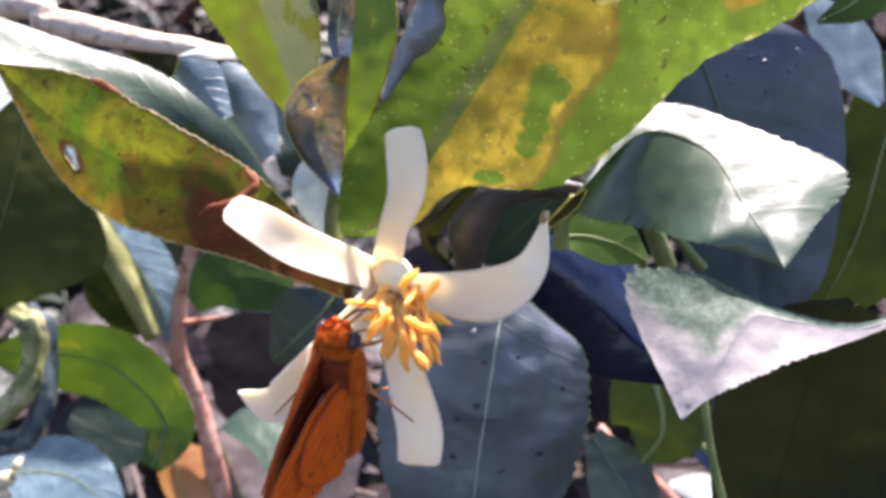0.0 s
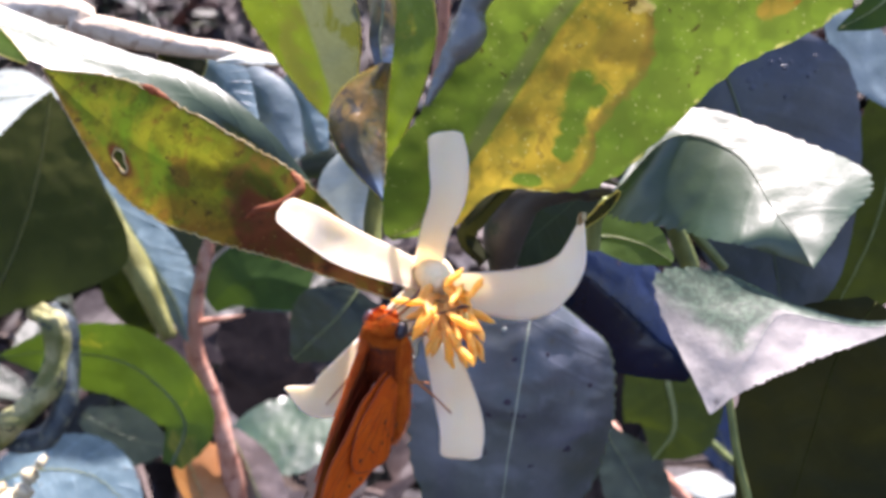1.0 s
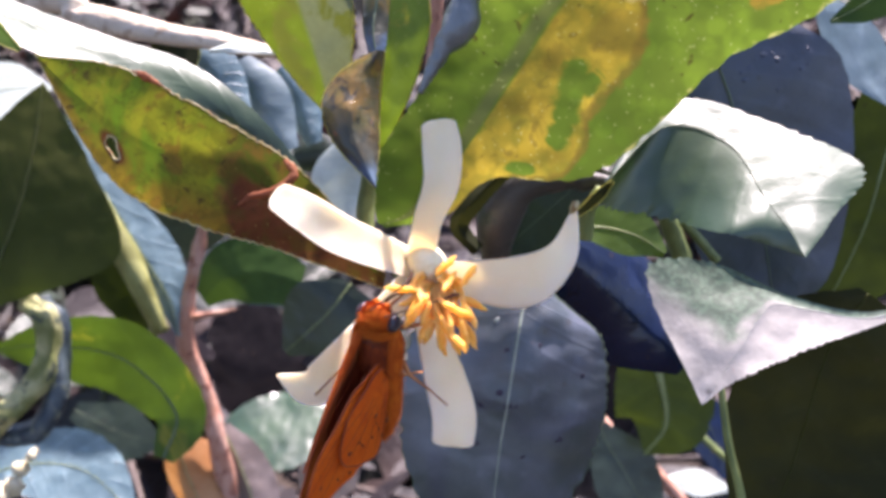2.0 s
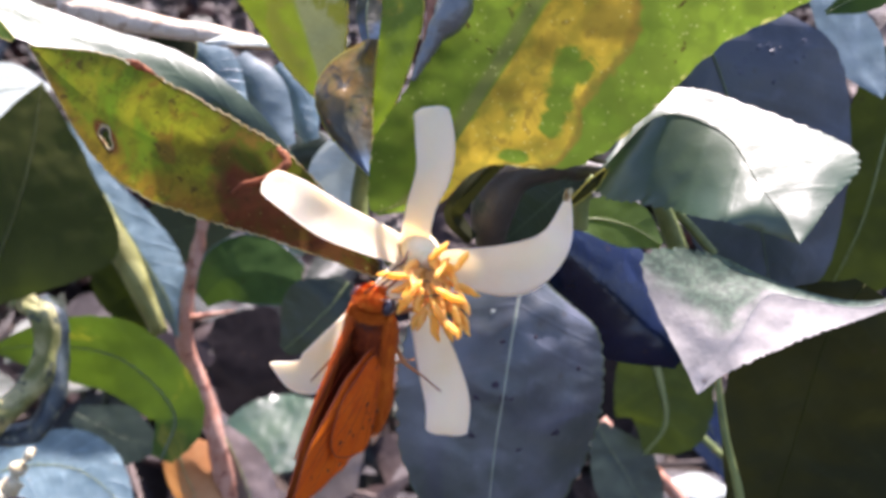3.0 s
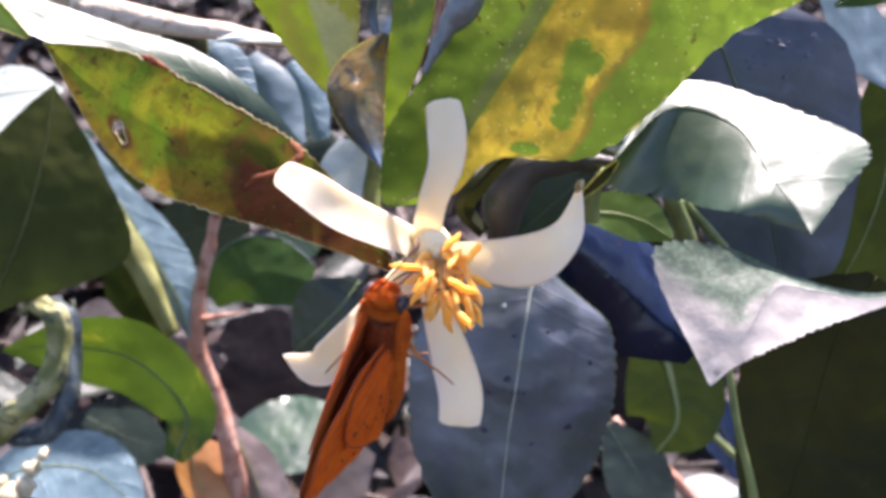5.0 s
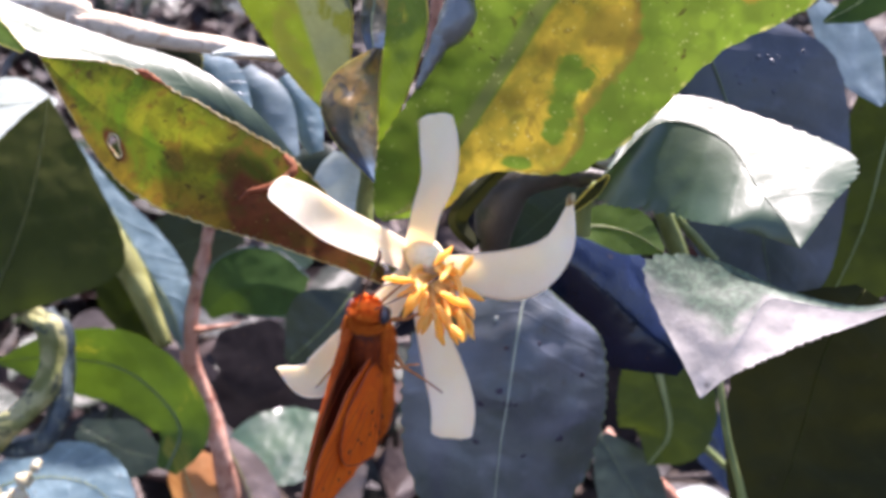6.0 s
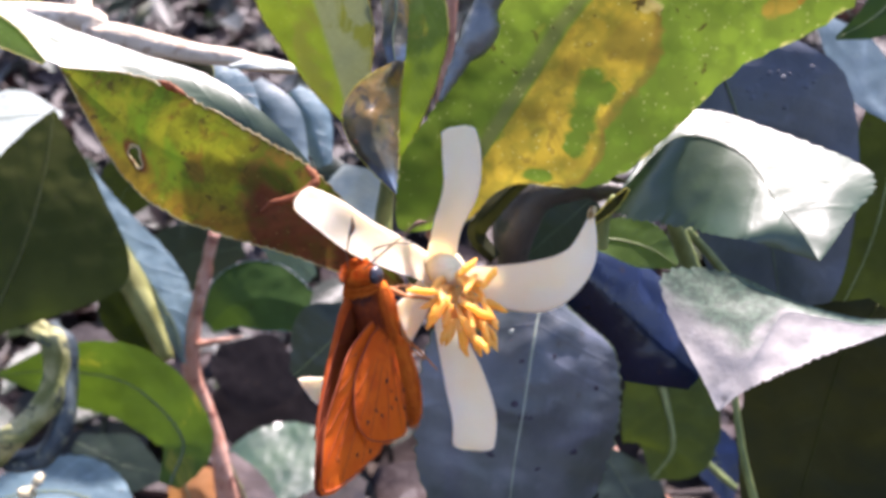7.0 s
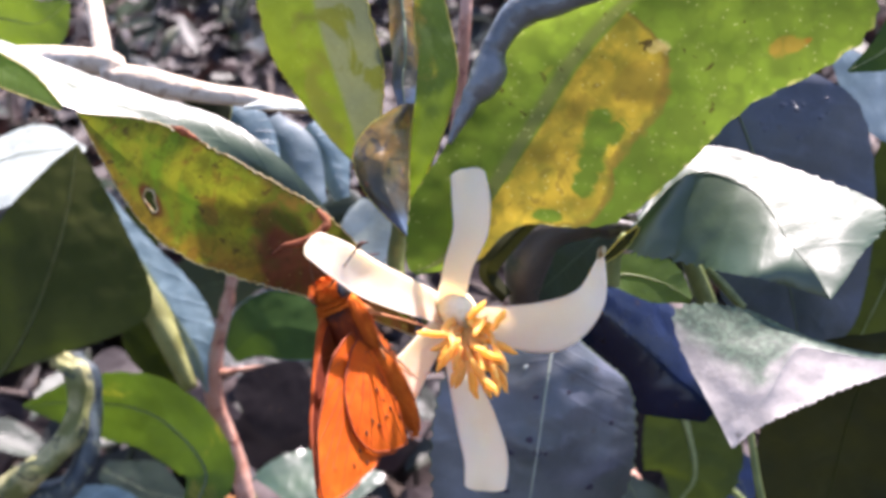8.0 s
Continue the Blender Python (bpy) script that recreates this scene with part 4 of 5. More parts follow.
tube("stalk", [(0.0426, -0.0207, 0.1570), (0.0441, -0.0300, 0.1580), (0.0466, -0.0388, 0.1600), (0.0487, -0.0481, 0.1630)], [0.0005, 0.0006, 0.0007, 0.0008], GREEN_STEM, branch, "thin green stalk")
leaf(branch, [(0.0527, -0.0234, 0.2620), (0.0563, -0.0347, 0.2640), (0.0580, -0.0455, 0.2660), (0.0532, -0.0534, 0.2680)], (0.0084, 0.0129, 0.0112, 0.0004), (0.0070, 0.0119, 0.0115, 0.0004), OLIVE, "olive leaf with a curling midrib", tilt=(0.1, 0.1), seed=21, rib_size=0.0010)

leaf(branch, [(0.0216, 0.0009, 0.1600), (0.0260, 0.0014, 0.1610), (0.0313, 0.0001, 0.1620), (0.0358, -0.0025, 0.1630)], (0.0010, 0.0034, 0.0038, 0.0007), (0.0010, 0.0030, 0.0034, 0.0007), BRIGHT, "olive green leaf between other leaves", tilt=(0.2, -0.2), seed=22, rib_size=0.0002)
tube("stem", [(0.0019, 0.0510, 0.1720), (0.0012, 0.0401, 0.1720), (0.0004, 0.0321, 0.1730), (-0.0008, 0.0203, 0.1740), (-0.0020, 0.0018, 0.1600)], [0.0011, 0.0010, 0.0010, 0.0010, 0.0010], TWIG, branch, "purplish brown stem")

# ---- shoots behind ----
shoot = thing("citrus_shoot", at((-0.0672, -0.0411, 0.3000)), "thorny brown citrus shoot with leaves, behind the flower", "shoot")
tube("stem", [(-0.0618, 0.0094, 0.2930), (-0.0642, 0.0002, 0.2950), (-0.0689, -0.0249, 0.2970), (-0.0632, -0.0442, 0.3000), (-0.0588, -0.0752, 0.3100), (-0.0635, -0.1444, 0.3600), (-0.06, -0.2, 0.52)], [0.0014, 0.0016, 0.0026, 0.0024, 0.0030, 0.0034, 0.004], TWIG, shoot, "reddish brown stem", lump=0.35, steps=60, ring=12)
tube("thorn", [(-0.0676, -0.0214, 0.2960), (-0.0598, -0.0201, 0.2950), (-0.0539, -0.0190, 0.2940)], [0.0011, 0.0007, 0.0001], TWIG, shoot, "sharp brown thorn")
leaf(shoot, [(-0.0614, -0.0157, 0.2850), (-0.0538, -0.0099, 0.2800), (-0.0442, -0.0086, 0.2750), (-0.0332, -0.0108, 0.2720)], (0.0026, 0.0091, 0.0097, 0.0044), (0.0026, 0.0067, 0.0082, 0.0064), MID, "rounded green leaf with a pale rim", tilt=(0.25, 0.1), seed=30, rib_size=0, teeth=0, edge=PALE)
leaf(shoot, [(-0.1015, 0.0348, 0.2850), (-0.0908, 0.0168, 0.2870), (-0.0795, -0.0029, 0.2900), (-0.0724, -0.0153, 0.2920), (-0.0697, -0.0263, 0.2940)], (0.0009, 0.0037, 0.0084, 0.0058, 0.0006), (0.0009, 0.0043, 0.0061, 0.0046, 0.0006), BLUISH, "long folded leaf, sky glare painted pale blue on its upper side", tilt=(0.6, 0.3), seed=31, rib_size=0.0003)
leaf(shoot, [(-0.0916, 0.0002, 0.2920), (-0.0850, -0.0091, 0.2930), (-0.0783, -0.0185, 0.2940), (-0.0739, -0.0248, 0.2950)], (0.0015, 0.0046, 0.0043, 0.0006), (0.0015, 0.0093, 0.0077, 0.0006), DEEP, "green half of a folded leaf", seed=32)
tube("leaf", [(-0.0901, 0.0108, 0.2870), (-0.0840, -0.0006, 0.2870), (-0.0791, -0.0113, 0.2880), (-0.0735, -0.0251, 0.2900)], [0.0030, 0.0034, 0.0034, 0.0024], ROLL_GREEN, shoot, "yellowish green rolled leaf margin", lump=0.3, steps=30)
leaf(shoot, [(-0.0656, -0.0538, 0.2620), (-0.0628, -0.0421, 0.2620), (-0.0753, -0.0296, 0.2620), (-0.0923, -0.0263, 0.2630), (-0.1091, -0.0273, 0.2650)], (0.0028, 0.0069, 0.0097, 0.0086, 0.0004), (0.0028, 0.0086, 0.0100, 0.0066, 0.0004), ARCHED, "bright green arching leaf with yellow stains, against the light", tilt=(0.35, -0.4), seed=33, rib_size=0.0004, rib=RIB_DARK)
leaf(shoot, [(-0.1220, -0.0330, 0.2500), (-0.1060, -0.0150, 0.2500), (-0.0970, 0.0040, 0.2490), (-0.0930, 0.0210, 0.2500), (-0.0917, 0.0367, 0.2520)],
     [(-0.1220, 0.0001, 0.2500), (-0.1141, 0.0081, 0.2500), (-0.1088, 0.0186, 0.2500), (-0.0987, 0.0306, 0.2510), (-0.0917, 0.0367, 0.2520)],
     [(-0.1220, -0.0236, 0.2500), (-0.1009, -0.0160, 0.2500), (-0.0734, -0.0044, 0.2500), (-0.0804, 0.0180, 0.2510), (-0.0917, 0.0367, 0.2520)], DEEP, "broad dark olive leaf in the shade", seed=34, rib_size=0.0005, rib=OLIVE_RIB, teeth=0.01)
leaf(shoot, [(-0.1307, 0.0292, 0.2620), (-0.1168, 0.0334, 0.2620), (-0.1054, 0.0360, 0.2610), (-0.0923, 0.0365, 0.2600)], (0.0027, 0.0069, 0.0082, 0.0005), (0.0041, 0.0137, 0.0117, 0.0005), LIT, "leaf whose upper side is painted white for sun glare", tilt=(0.75, -0.75), seed=35)
leaf(shoot, [(-0.0183, -0.0100, 0.2400), (-0.0221, -0.0151, 0.2400), (-0.0274, -0.0203, 0.2420), (-0.0335, -0.0258, 0.2450)], (0.0063, 0.0114, 0.0076, 0.0013), (0.0025, 0.0089, 0.0089, 0.0013), GLOSSY, "dark grey-green leaf in deep shade", seed=36)
leaf(shoot, [(-0.0687, -0.0713, 0.3300), (-0.0582, -0.0608, 0.3300), (-0.0425, -0.0574, 0.3300), (-0.0234, -0.0556, 0.3300)], (0.0017, 0.0087, 0.0096, 0.0009), (0.0017, 0.0087, 0.0105, 0.0009), GLARE, "green leaf with a wet white glare", tilt=(1.05, -0.95), seed=37, wave=0.0012, rib_size=0)
leaf(shoot, [(-0.0720, -0.0553, 0.3000), (-0.0696, -0.0632, 0.3000), (-0.0656, -0.0728, 0.3000), (-0.0609, -0.0870, 0.3000)], (0.0032, 0.0098, 0.0098, 0.0032), (0.0032, 0.0082, 0.0082, 0.0032), DEAD, "dry orange-brown curled leaf", tilt=(0.6, 0.6), curl=(0.5, 0.5), seed=38)
leaf(shoot, [(-0.0609, -0.0535, 0.3080), (-0.0560, -0.0633, 0.3080), (-0.0519, -0.0747, 0.3080), (-0.0495, -0.0893, 0.3080)], (0.0020, 0.0065, 0.0073, 0.0033), (0.0020, 0.0065, 0.0073, 0.0033), DEAD_GREY, "dry whitish grey curled leaf", tilt=(0.6, 0.6), seed=39)
leaf(shoot, [(-0.1219, -0.0649, 0.2800), (-0.1071, -0.0590, 0.2800), (-0.0908, -0.0605, 0.2800), (-0.0775, -0.0723, 0.2800)], (0.0030, 0.0074, 0.0089, 0.0015), (0.0030, 0.0074, 0.0104, 0.0030), BLUISH, "leaf low down in the shade, sky reflection painted bluish", tilt=(0.5, -0.5), seed=40)
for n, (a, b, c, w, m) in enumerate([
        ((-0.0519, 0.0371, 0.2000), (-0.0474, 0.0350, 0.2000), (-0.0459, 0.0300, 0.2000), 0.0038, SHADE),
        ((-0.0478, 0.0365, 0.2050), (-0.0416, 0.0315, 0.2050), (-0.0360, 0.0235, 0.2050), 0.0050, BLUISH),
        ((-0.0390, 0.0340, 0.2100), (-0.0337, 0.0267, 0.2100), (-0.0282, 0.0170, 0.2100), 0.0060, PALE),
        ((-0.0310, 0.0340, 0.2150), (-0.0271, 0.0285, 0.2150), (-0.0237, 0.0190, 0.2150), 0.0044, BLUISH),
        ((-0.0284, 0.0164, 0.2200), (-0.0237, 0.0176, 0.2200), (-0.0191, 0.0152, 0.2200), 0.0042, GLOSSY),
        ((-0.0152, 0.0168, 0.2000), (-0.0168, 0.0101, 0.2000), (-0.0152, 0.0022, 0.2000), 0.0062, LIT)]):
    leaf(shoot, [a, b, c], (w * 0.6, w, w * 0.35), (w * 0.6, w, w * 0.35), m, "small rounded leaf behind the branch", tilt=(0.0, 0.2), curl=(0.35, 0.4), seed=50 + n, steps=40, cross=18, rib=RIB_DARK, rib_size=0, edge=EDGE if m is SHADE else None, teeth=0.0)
leaf(shoot, [(-0.1036, 0.0534, 0.2100), (-0.0936, 0.0556, 0.2100), (-0.0848, 0.0545, 0.2100), (-0.0787, 0.0589, 0.2100)], (0.0022, 0.0067, 0.0055, 0.0006), (0.0022, 0.0067, 0.0061, 0.0006), BRIGHT, "light green leaf high on the shoot", tilt=(-0.4, 0.4), seed=41)
stick = thing("mossy_stick", at((-0.0943, -0.0329, 0.2500)), "curved stick with moss and lichen", "stick")
tube("stem", [(-0.0972, -0.0144, 0.2540), (-0.0911, -0.0185, 0.2520), (-0.0904, -0.0278, 0.2520), (-0.0964, -0.0371, 0.2520), (-0.1066, -0.0455, 0.2540), (-0.1433, -0.0728, 0.3000), (-0.16, -0.2, 0.5)], [0.0020, 0.0028, 0.0030, 0.0027, 0.0030, 0.003, 0.003], MOSSY, stick, ring=16, lump=0.9, steps=80)
# a second, darker tube paints the stick's shaded side
tube("shade_side", [(-0.0931, -0.0141, 0.2560), (-0.0889, -0.0228, 0.2550), (-0.0892, -0.0335, 0.2550), (-0.0932, -0.0443, 0.2550), (-0.1033, -0.0475, 0.2560)], [0.0016, 0.0026, 0.0032, 0.0026, 0.0018], SHADE_BARK, stick, "shaded side of the stick, painted dark blue-grey", ring=14, steps=60, lump=1.0)
for n, (x, y, size) in enumerate([(-0.0992, -0.0588, 0.0030), (-0.0958, -0.0566, 0.0024), (-0.0940, -0.0530, 0.0020), (-0.0914, -0.0496, 0.0014), (-0.1012, -0.0560, 0.0018)]):
    tube("bud", [(x - size * 0.7, y - size * 0.8, 0.2462), (x, y, 0.2452 + 0.0004 * (n % 3)), (x + size * 0.5, y + size * 0.8, 0.2462)], [size * 0.4, size, size * 0.3], CREAM, stick, "cream bud", lump=0.7, seed=n * 3.0)
limb = thing("dead_branch", at((-0.0466, 0.0319, 0.1650)), "pale weathered branch lit by the sun", "branch")
tube("stem", [(-0.20, 0.03, 0.17), (-0.0714, 0.0369, 0.1680), (-0.0551, 0.0338, 0.1670), (-0.0524, 0.0334, 0.1670), (-0.0398, 0.0310, 0.1660), (-0.0293, 0.0292, 0.1660), (-0.0236, 0.0283, 0.1660)], [0.0028, 0.0022, 0.0019, 0.0023, 0.0017, 0.0013, 0.0008], BARK, limb, ring=14, lump=0.2, steps=60)
tube("stub", [(-0.0608, 0.0362, 0.1800), (-0.0634, 0.0431, 0.1850), (-0.0667, 0.0533, 0.1900)], [0.0018, 0.0017, 0.0016], BARK, limb, "upright pale stub")
tube("trunk", [(-0.20, 0.03, 0.17), (-0.26, -0.02, 0.24), (-0.27, -0.14, 0.42), (-0.25, -0.24, 0.56)], [0.0028, 0.005, 0.007, 0.008], BARK, limb)

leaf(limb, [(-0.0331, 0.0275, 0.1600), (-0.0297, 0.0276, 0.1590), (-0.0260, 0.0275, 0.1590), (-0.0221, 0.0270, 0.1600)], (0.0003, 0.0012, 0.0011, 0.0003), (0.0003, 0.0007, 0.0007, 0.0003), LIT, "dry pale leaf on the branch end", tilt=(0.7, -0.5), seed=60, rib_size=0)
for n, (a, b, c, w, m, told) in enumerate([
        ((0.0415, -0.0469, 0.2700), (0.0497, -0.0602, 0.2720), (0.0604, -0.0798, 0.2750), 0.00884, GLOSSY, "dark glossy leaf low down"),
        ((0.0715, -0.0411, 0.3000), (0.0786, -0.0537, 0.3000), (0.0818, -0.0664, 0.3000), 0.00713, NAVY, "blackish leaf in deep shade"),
        # three leaves added in dark gaps; their dark colour holds the shade
        ((-0.0749, -0.0283, 0.3600), (-0.0597, -0.0340, 0.3600), (-0.0426, -0.0378, 0.3600), 0.01369, DUSK, "near-black leaf added as the shade of a gap"),
        ((-0.0751, -0.0389, 0.3700), (-0.0594, -0.0487, 0.3700), (-0.0321, -0.0565, 0.3700), 0.01466, DUSK, "near-black leaf added as the shade of a gap"),
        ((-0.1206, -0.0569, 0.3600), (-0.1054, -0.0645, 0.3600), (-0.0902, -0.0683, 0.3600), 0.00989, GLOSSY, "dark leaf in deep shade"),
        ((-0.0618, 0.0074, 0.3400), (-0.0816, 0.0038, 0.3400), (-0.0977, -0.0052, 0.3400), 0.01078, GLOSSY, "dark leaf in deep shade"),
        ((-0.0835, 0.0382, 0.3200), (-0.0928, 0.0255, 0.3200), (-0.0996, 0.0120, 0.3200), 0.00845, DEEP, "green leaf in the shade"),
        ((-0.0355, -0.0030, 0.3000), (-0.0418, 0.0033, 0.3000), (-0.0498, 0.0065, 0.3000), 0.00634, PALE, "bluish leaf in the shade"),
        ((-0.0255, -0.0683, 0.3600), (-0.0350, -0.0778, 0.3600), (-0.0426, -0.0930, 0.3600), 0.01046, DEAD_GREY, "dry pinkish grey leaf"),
        # both leaves are added dark in place of shade in the gaps
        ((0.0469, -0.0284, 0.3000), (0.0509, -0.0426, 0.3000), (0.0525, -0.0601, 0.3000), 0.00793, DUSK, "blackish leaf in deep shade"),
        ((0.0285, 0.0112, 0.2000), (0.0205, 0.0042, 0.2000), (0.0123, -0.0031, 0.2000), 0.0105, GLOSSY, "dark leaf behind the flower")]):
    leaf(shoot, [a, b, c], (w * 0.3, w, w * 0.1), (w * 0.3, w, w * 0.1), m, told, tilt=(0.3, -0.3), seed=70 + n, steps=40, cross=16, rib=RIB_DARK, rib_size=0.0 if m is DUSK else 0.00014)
tube("twig", [(0.0453, -0.0473, 0.2850), (0.0504, -0.0539, 0.2840), (0.0592, -0.0612, 0.2830), (0.0702, -0.0736, 0.2850)], [0.0012, 0.0016, 0.0017, 0.0016], TWIG, shoot, "brown twig among the leaves", lump=0.3)
tube("twig", [(0.0691, -0.0489, 0.2900), (0.0752, -0.0550, 0.2900), (0.0806, -0.0596, 0.2900)], [0.0010, 0.0010, 0.0009], GREEN_STEM, shoot, "thin green twig")
scrap = thing("fallen_leaf", at((0.1045, -0.0948, 0.4200)), "whitish dry fallen leaf catching the sun", "fallen leaf")
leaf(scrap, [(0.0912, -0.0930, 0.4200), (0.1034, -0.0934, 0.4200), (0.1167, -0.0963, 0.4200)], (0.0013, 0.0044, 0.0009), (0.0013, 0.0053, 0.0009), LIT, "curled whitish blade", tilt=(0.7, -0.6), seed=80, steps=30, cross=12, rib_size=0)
tube("stalk", [(0.1167, -0.0963, 0.4200), (0.1226, -0.0997, 0.4250), (0.14, -0.22, 0.50)], [0.0006, 0.0006, 0.0006], TWIG, scrap)

# ---- flower ----
flower = thing("citrus_flower", at((-0.0014, -0.0043, 0.1370)), "white citrus flower with five waxy petals and orange stamens", "flower")


def petal(mid, widths, label="", cup=0.25, seed=0, side=0.0):
    """A thick waxy petal, closed all round, slightly cupped."""
    base = flower.matrix_world.translation
    pts, widths = [Vector(p) for p in mid], list(widths)
    steps, cross, verts, faces = 48, 14, [], []
    shift = Vector((seed * 3.7, 0, 0))
    for face in (0, 1):
        for i in range(steps + 1):
            t = i / steps
            c = spline(pts, t)
            ahead = spline(pts, min(1, t + 0.02)) - spline(pts, max(0, t - 0.02))
            flat = Vector((-ahead.y, ahead.x, 0)).normalized()
            w = max(spline(widths, t), 0.0002) * (1 if t < 0.95 else max(0.45, math.sqrt(1 - ((t - 0.95) / 0.054) ** 2)))
            for j in range(cross + 1):
                q = j / cross * 2 - 1
                p = c + flat * q * w
                thick = 0.00042 * (1 - abs(q) ** 3) * (1 - 0.6 * t) + 0.00005
                p.z += -cup * w * q * q + side * q * w + (thick if face else -thick)
                p.z += 0.0003 * noise.noise(p * 260 + shift)
                verts.append(at(p) - base)
    row, back = cross + 1, (steps + 1) * (cross + 1)
    for i in range(steps):
        for j in range(cross):
            a = i * row + j
            faces.append((a, a + 1, a + 1 + row, a + row))
            faces.append((back + a, back + a + row, back + a + 1 + row, back + a + 1))
    for i in range(steps):
        for a in (i * row, i * row + cross):
            faces.append((a, a + row, back + a + row, back + a))
    for a in [*range(cross), *range(steps * row, steps * row + cross)]:
        faces.append((a, a + 1, back + a + 1, back + a))
    return piece("petal", mesh_of("petal", verts, faces, PETAL), flower, label)


petal([(-0.0011, -0.0035, 0.1345), (-0.0001, 0.0015, 0.1318), (0.0015, 0.0060, 0.1310), (0.0016, 0.0100, 0.1304), (0.0011, 0.0138, 0.1304)], (0.0018, 0.0018, 0.0022, 0.0024, 0.0021), "cream petal standing upright", seed=1)
petal([(-0.0012, -0.0042, 0.1360), (-0.0059, -0.0022, 0.1310), (-0.0105, -0.0001, 0.1262), (-0.0140, 0.0023, 0.1222), (-0.0172, 0.0042, 0.1200)], (0.0016, 0.0021, 0.0023, 0.0021, 0.0015), "white petal in full sun", seed=2, side=-0.6)
petal([(0.0001, -0.0051, 0.1360), (0.0060, -0.0059, 0.1340), (0.0118, -0.0058, 0.1320), (0.0162, -0.0026, 0.1310), (0.0182, 0.0032, 0.1330)], (0.0015, 0.0026, 0.0032, 0.0020, 0.0003), "cream petal curving upwards", seed=3, cup=0.3)
petal([(-0.0009, -0.0057, 0.1360), (0.0001, -0.0113, 0.1340), (0.0020, -0.0174, 0.1320), (0.0032, -0.0221, 0.1310), (0.0030, -0.0261, 0.1310)], (0.0014, 0.0017, 0.0025, 0.0027, 0.0025), "cream petal hanging down", seed=4, cup=0.4)
petal([(-0.0021, -0.0054, 0.1370), (-0.0053, -0.0100, 0.1360), (-0.0095, -0.0155, 0.1340), (-0.0142, -0.0189, 0.1320), (-0.0184, -0.0174, 0.1310)], (0.0014, 0.0021, 0.0030, 0.0024, 0.0002), "cream petal with a curled tip", seed=5)
tube("dry_tip", [(0.0176, 0.0026, 0.1322), (0.0180, 0.0035, 0.1318), (0.0184, 0.0040, 0.1318)], [0.0003, 0.0005, 0.0002], RIM, flower, "brownish dried petal tip", lump=0.5)
tube("receptacle", [(-0.0026, -0.0028, 0.1420), (-0.0017, -0.0037, 0.1380), (-0.0008, -0.0041, 0.1345)], [0.0014, 0.0024, 0.0028], PISTIL, flower, "greenish cream flower base", ring=18)
tube("pistil", [(-0.0004, -0.0038, 0.1350), (0.0000, -0.0043, 0.1326), (0.0004, -0.0049, 0.1310), (0.0007, -0.0055, 0.1300)], [0.0028, 0.0022, 0.0014, 0.0007], PISTIL, flower, "cream pistil", ring=18, lump=0.25)
tube("pedicel", [(-0.0050, -0.0023, 0.1470), (-0.0035, -0.0030, 0.1445), (-0.0022, -0.0035, 0.1410)], [0.0009, 0.0010, 0.0012], GREEN_STEM, flower, "green flower stalk")
rng = random.Random(12)
FAN = [(68, 6.0), (22, 6.0), (12, 5.2), (-5, 5.6), (-14, 4.8), (-35, 6.6), (-45, 7.6), (-52, 7.2), (-60, 8.0), (-68, 7.0), (-76, 8.0), (-83, 6.8), (-100, 4.2), (-114, 5.2), (-126, 5.6), (-150, 3.8), (-166, 3.8), (160, 3.8), (178, 4.2),
       (-140, 4.8), (-25, 4.2), (-62, 4.8), (-90, 5.4), (38, 3.0), (-40, 4.6), (-110, 3.4)]     # way in degrees and reach in mm of each stamen
for n, (turn, reach) in enumerate(FAN):
    turn += rng.uniform(-14, 14)
    way = Vector((math.cos(radians(turn)), math.sin(radians(turn)), 0))
    root = Vector((0.0007, -0.0058, 0.1304)) + way * 0.0012 + Vector((rng.uniform(-.0006, .0006), rng.uniform(-.0006, .0006), rng.uniform(-.0005, .0005)))
    tip = Vector((0.0010, -0.0072, 0.1242)) + way * reach * 0.00058 + Vector((rng.uniform(-.0008, .0008), rng.uniform(-.0008, .0004), rng.uniform(-0.0020, 0.0024)))
    bow = (root + tip) / 2 + Vector((rng.uniform(-.0009, .0009), rng.uniform(-.0004, .0009), -0.0010))
    stamen = tube("stamen", [root, bow, tip], [0.00050, 0.00044, 0.00026], FILAMENT, flower, ring=7, steps=12, lump=0.4, seed=n)
    ahead = (way * 0.7 + Vector((rng.uniform(-.35, .35), rng.uniform(-.8, .1), rng.uniform(-.4, .4)))).normalized() * rng.uniform(0.0022, 0.0036)
    kink = Vector((rng.uniform(-0.0002, 0.0002), rng.uniform(-0.0002, 0.0002), 0))
    v, f = tube_data([at(p) - flower.matrix_world.translation for p in (tip - ahead * 0.3, tip + ahead * 0.2, tip + ahead * 0.65 + kink, tip + ahead)], [0.00024, 0.00046, 0.00040, 0.00010], 8, 16, 0.5, n)
    piece("anther", mesh_of("anther", v, f, ANTHER), stamen, "orange anther")

# ---- butterfly ----
# Its own axes: x to its right, y towards its head, z to its back.
fly = thing("skipper_butterfly", (0, 0, 0), "orange skipper butterfly with half closed wings, clinging to the flower", "butterfly")


def own(p):
    return Vector(p)


def egg(name, centre, size, material, parent, label="", turn=(0, 0, 0), shag=0.05):
    bm = bmesh.new()
    bmesh.ops.create_icosphere(bm, subdivisions=3, radius=1)
    m = pose(*centre, *turn) @ Matrix.Diagonal((*size, 1))
    for v in bm.verts:
        v.co *= 1 + shag * noise.noise(v.co * 4)
    bm.transform(m)
    me = bpy.data.meshes.new(name)
    bm.to_mesh(me)
    bm.free()
    me.materials.append(material)
    me.polygons.foreach_set("use_smooth", [True] * len(me.polygons))
    return piece(name, me, parent, label)


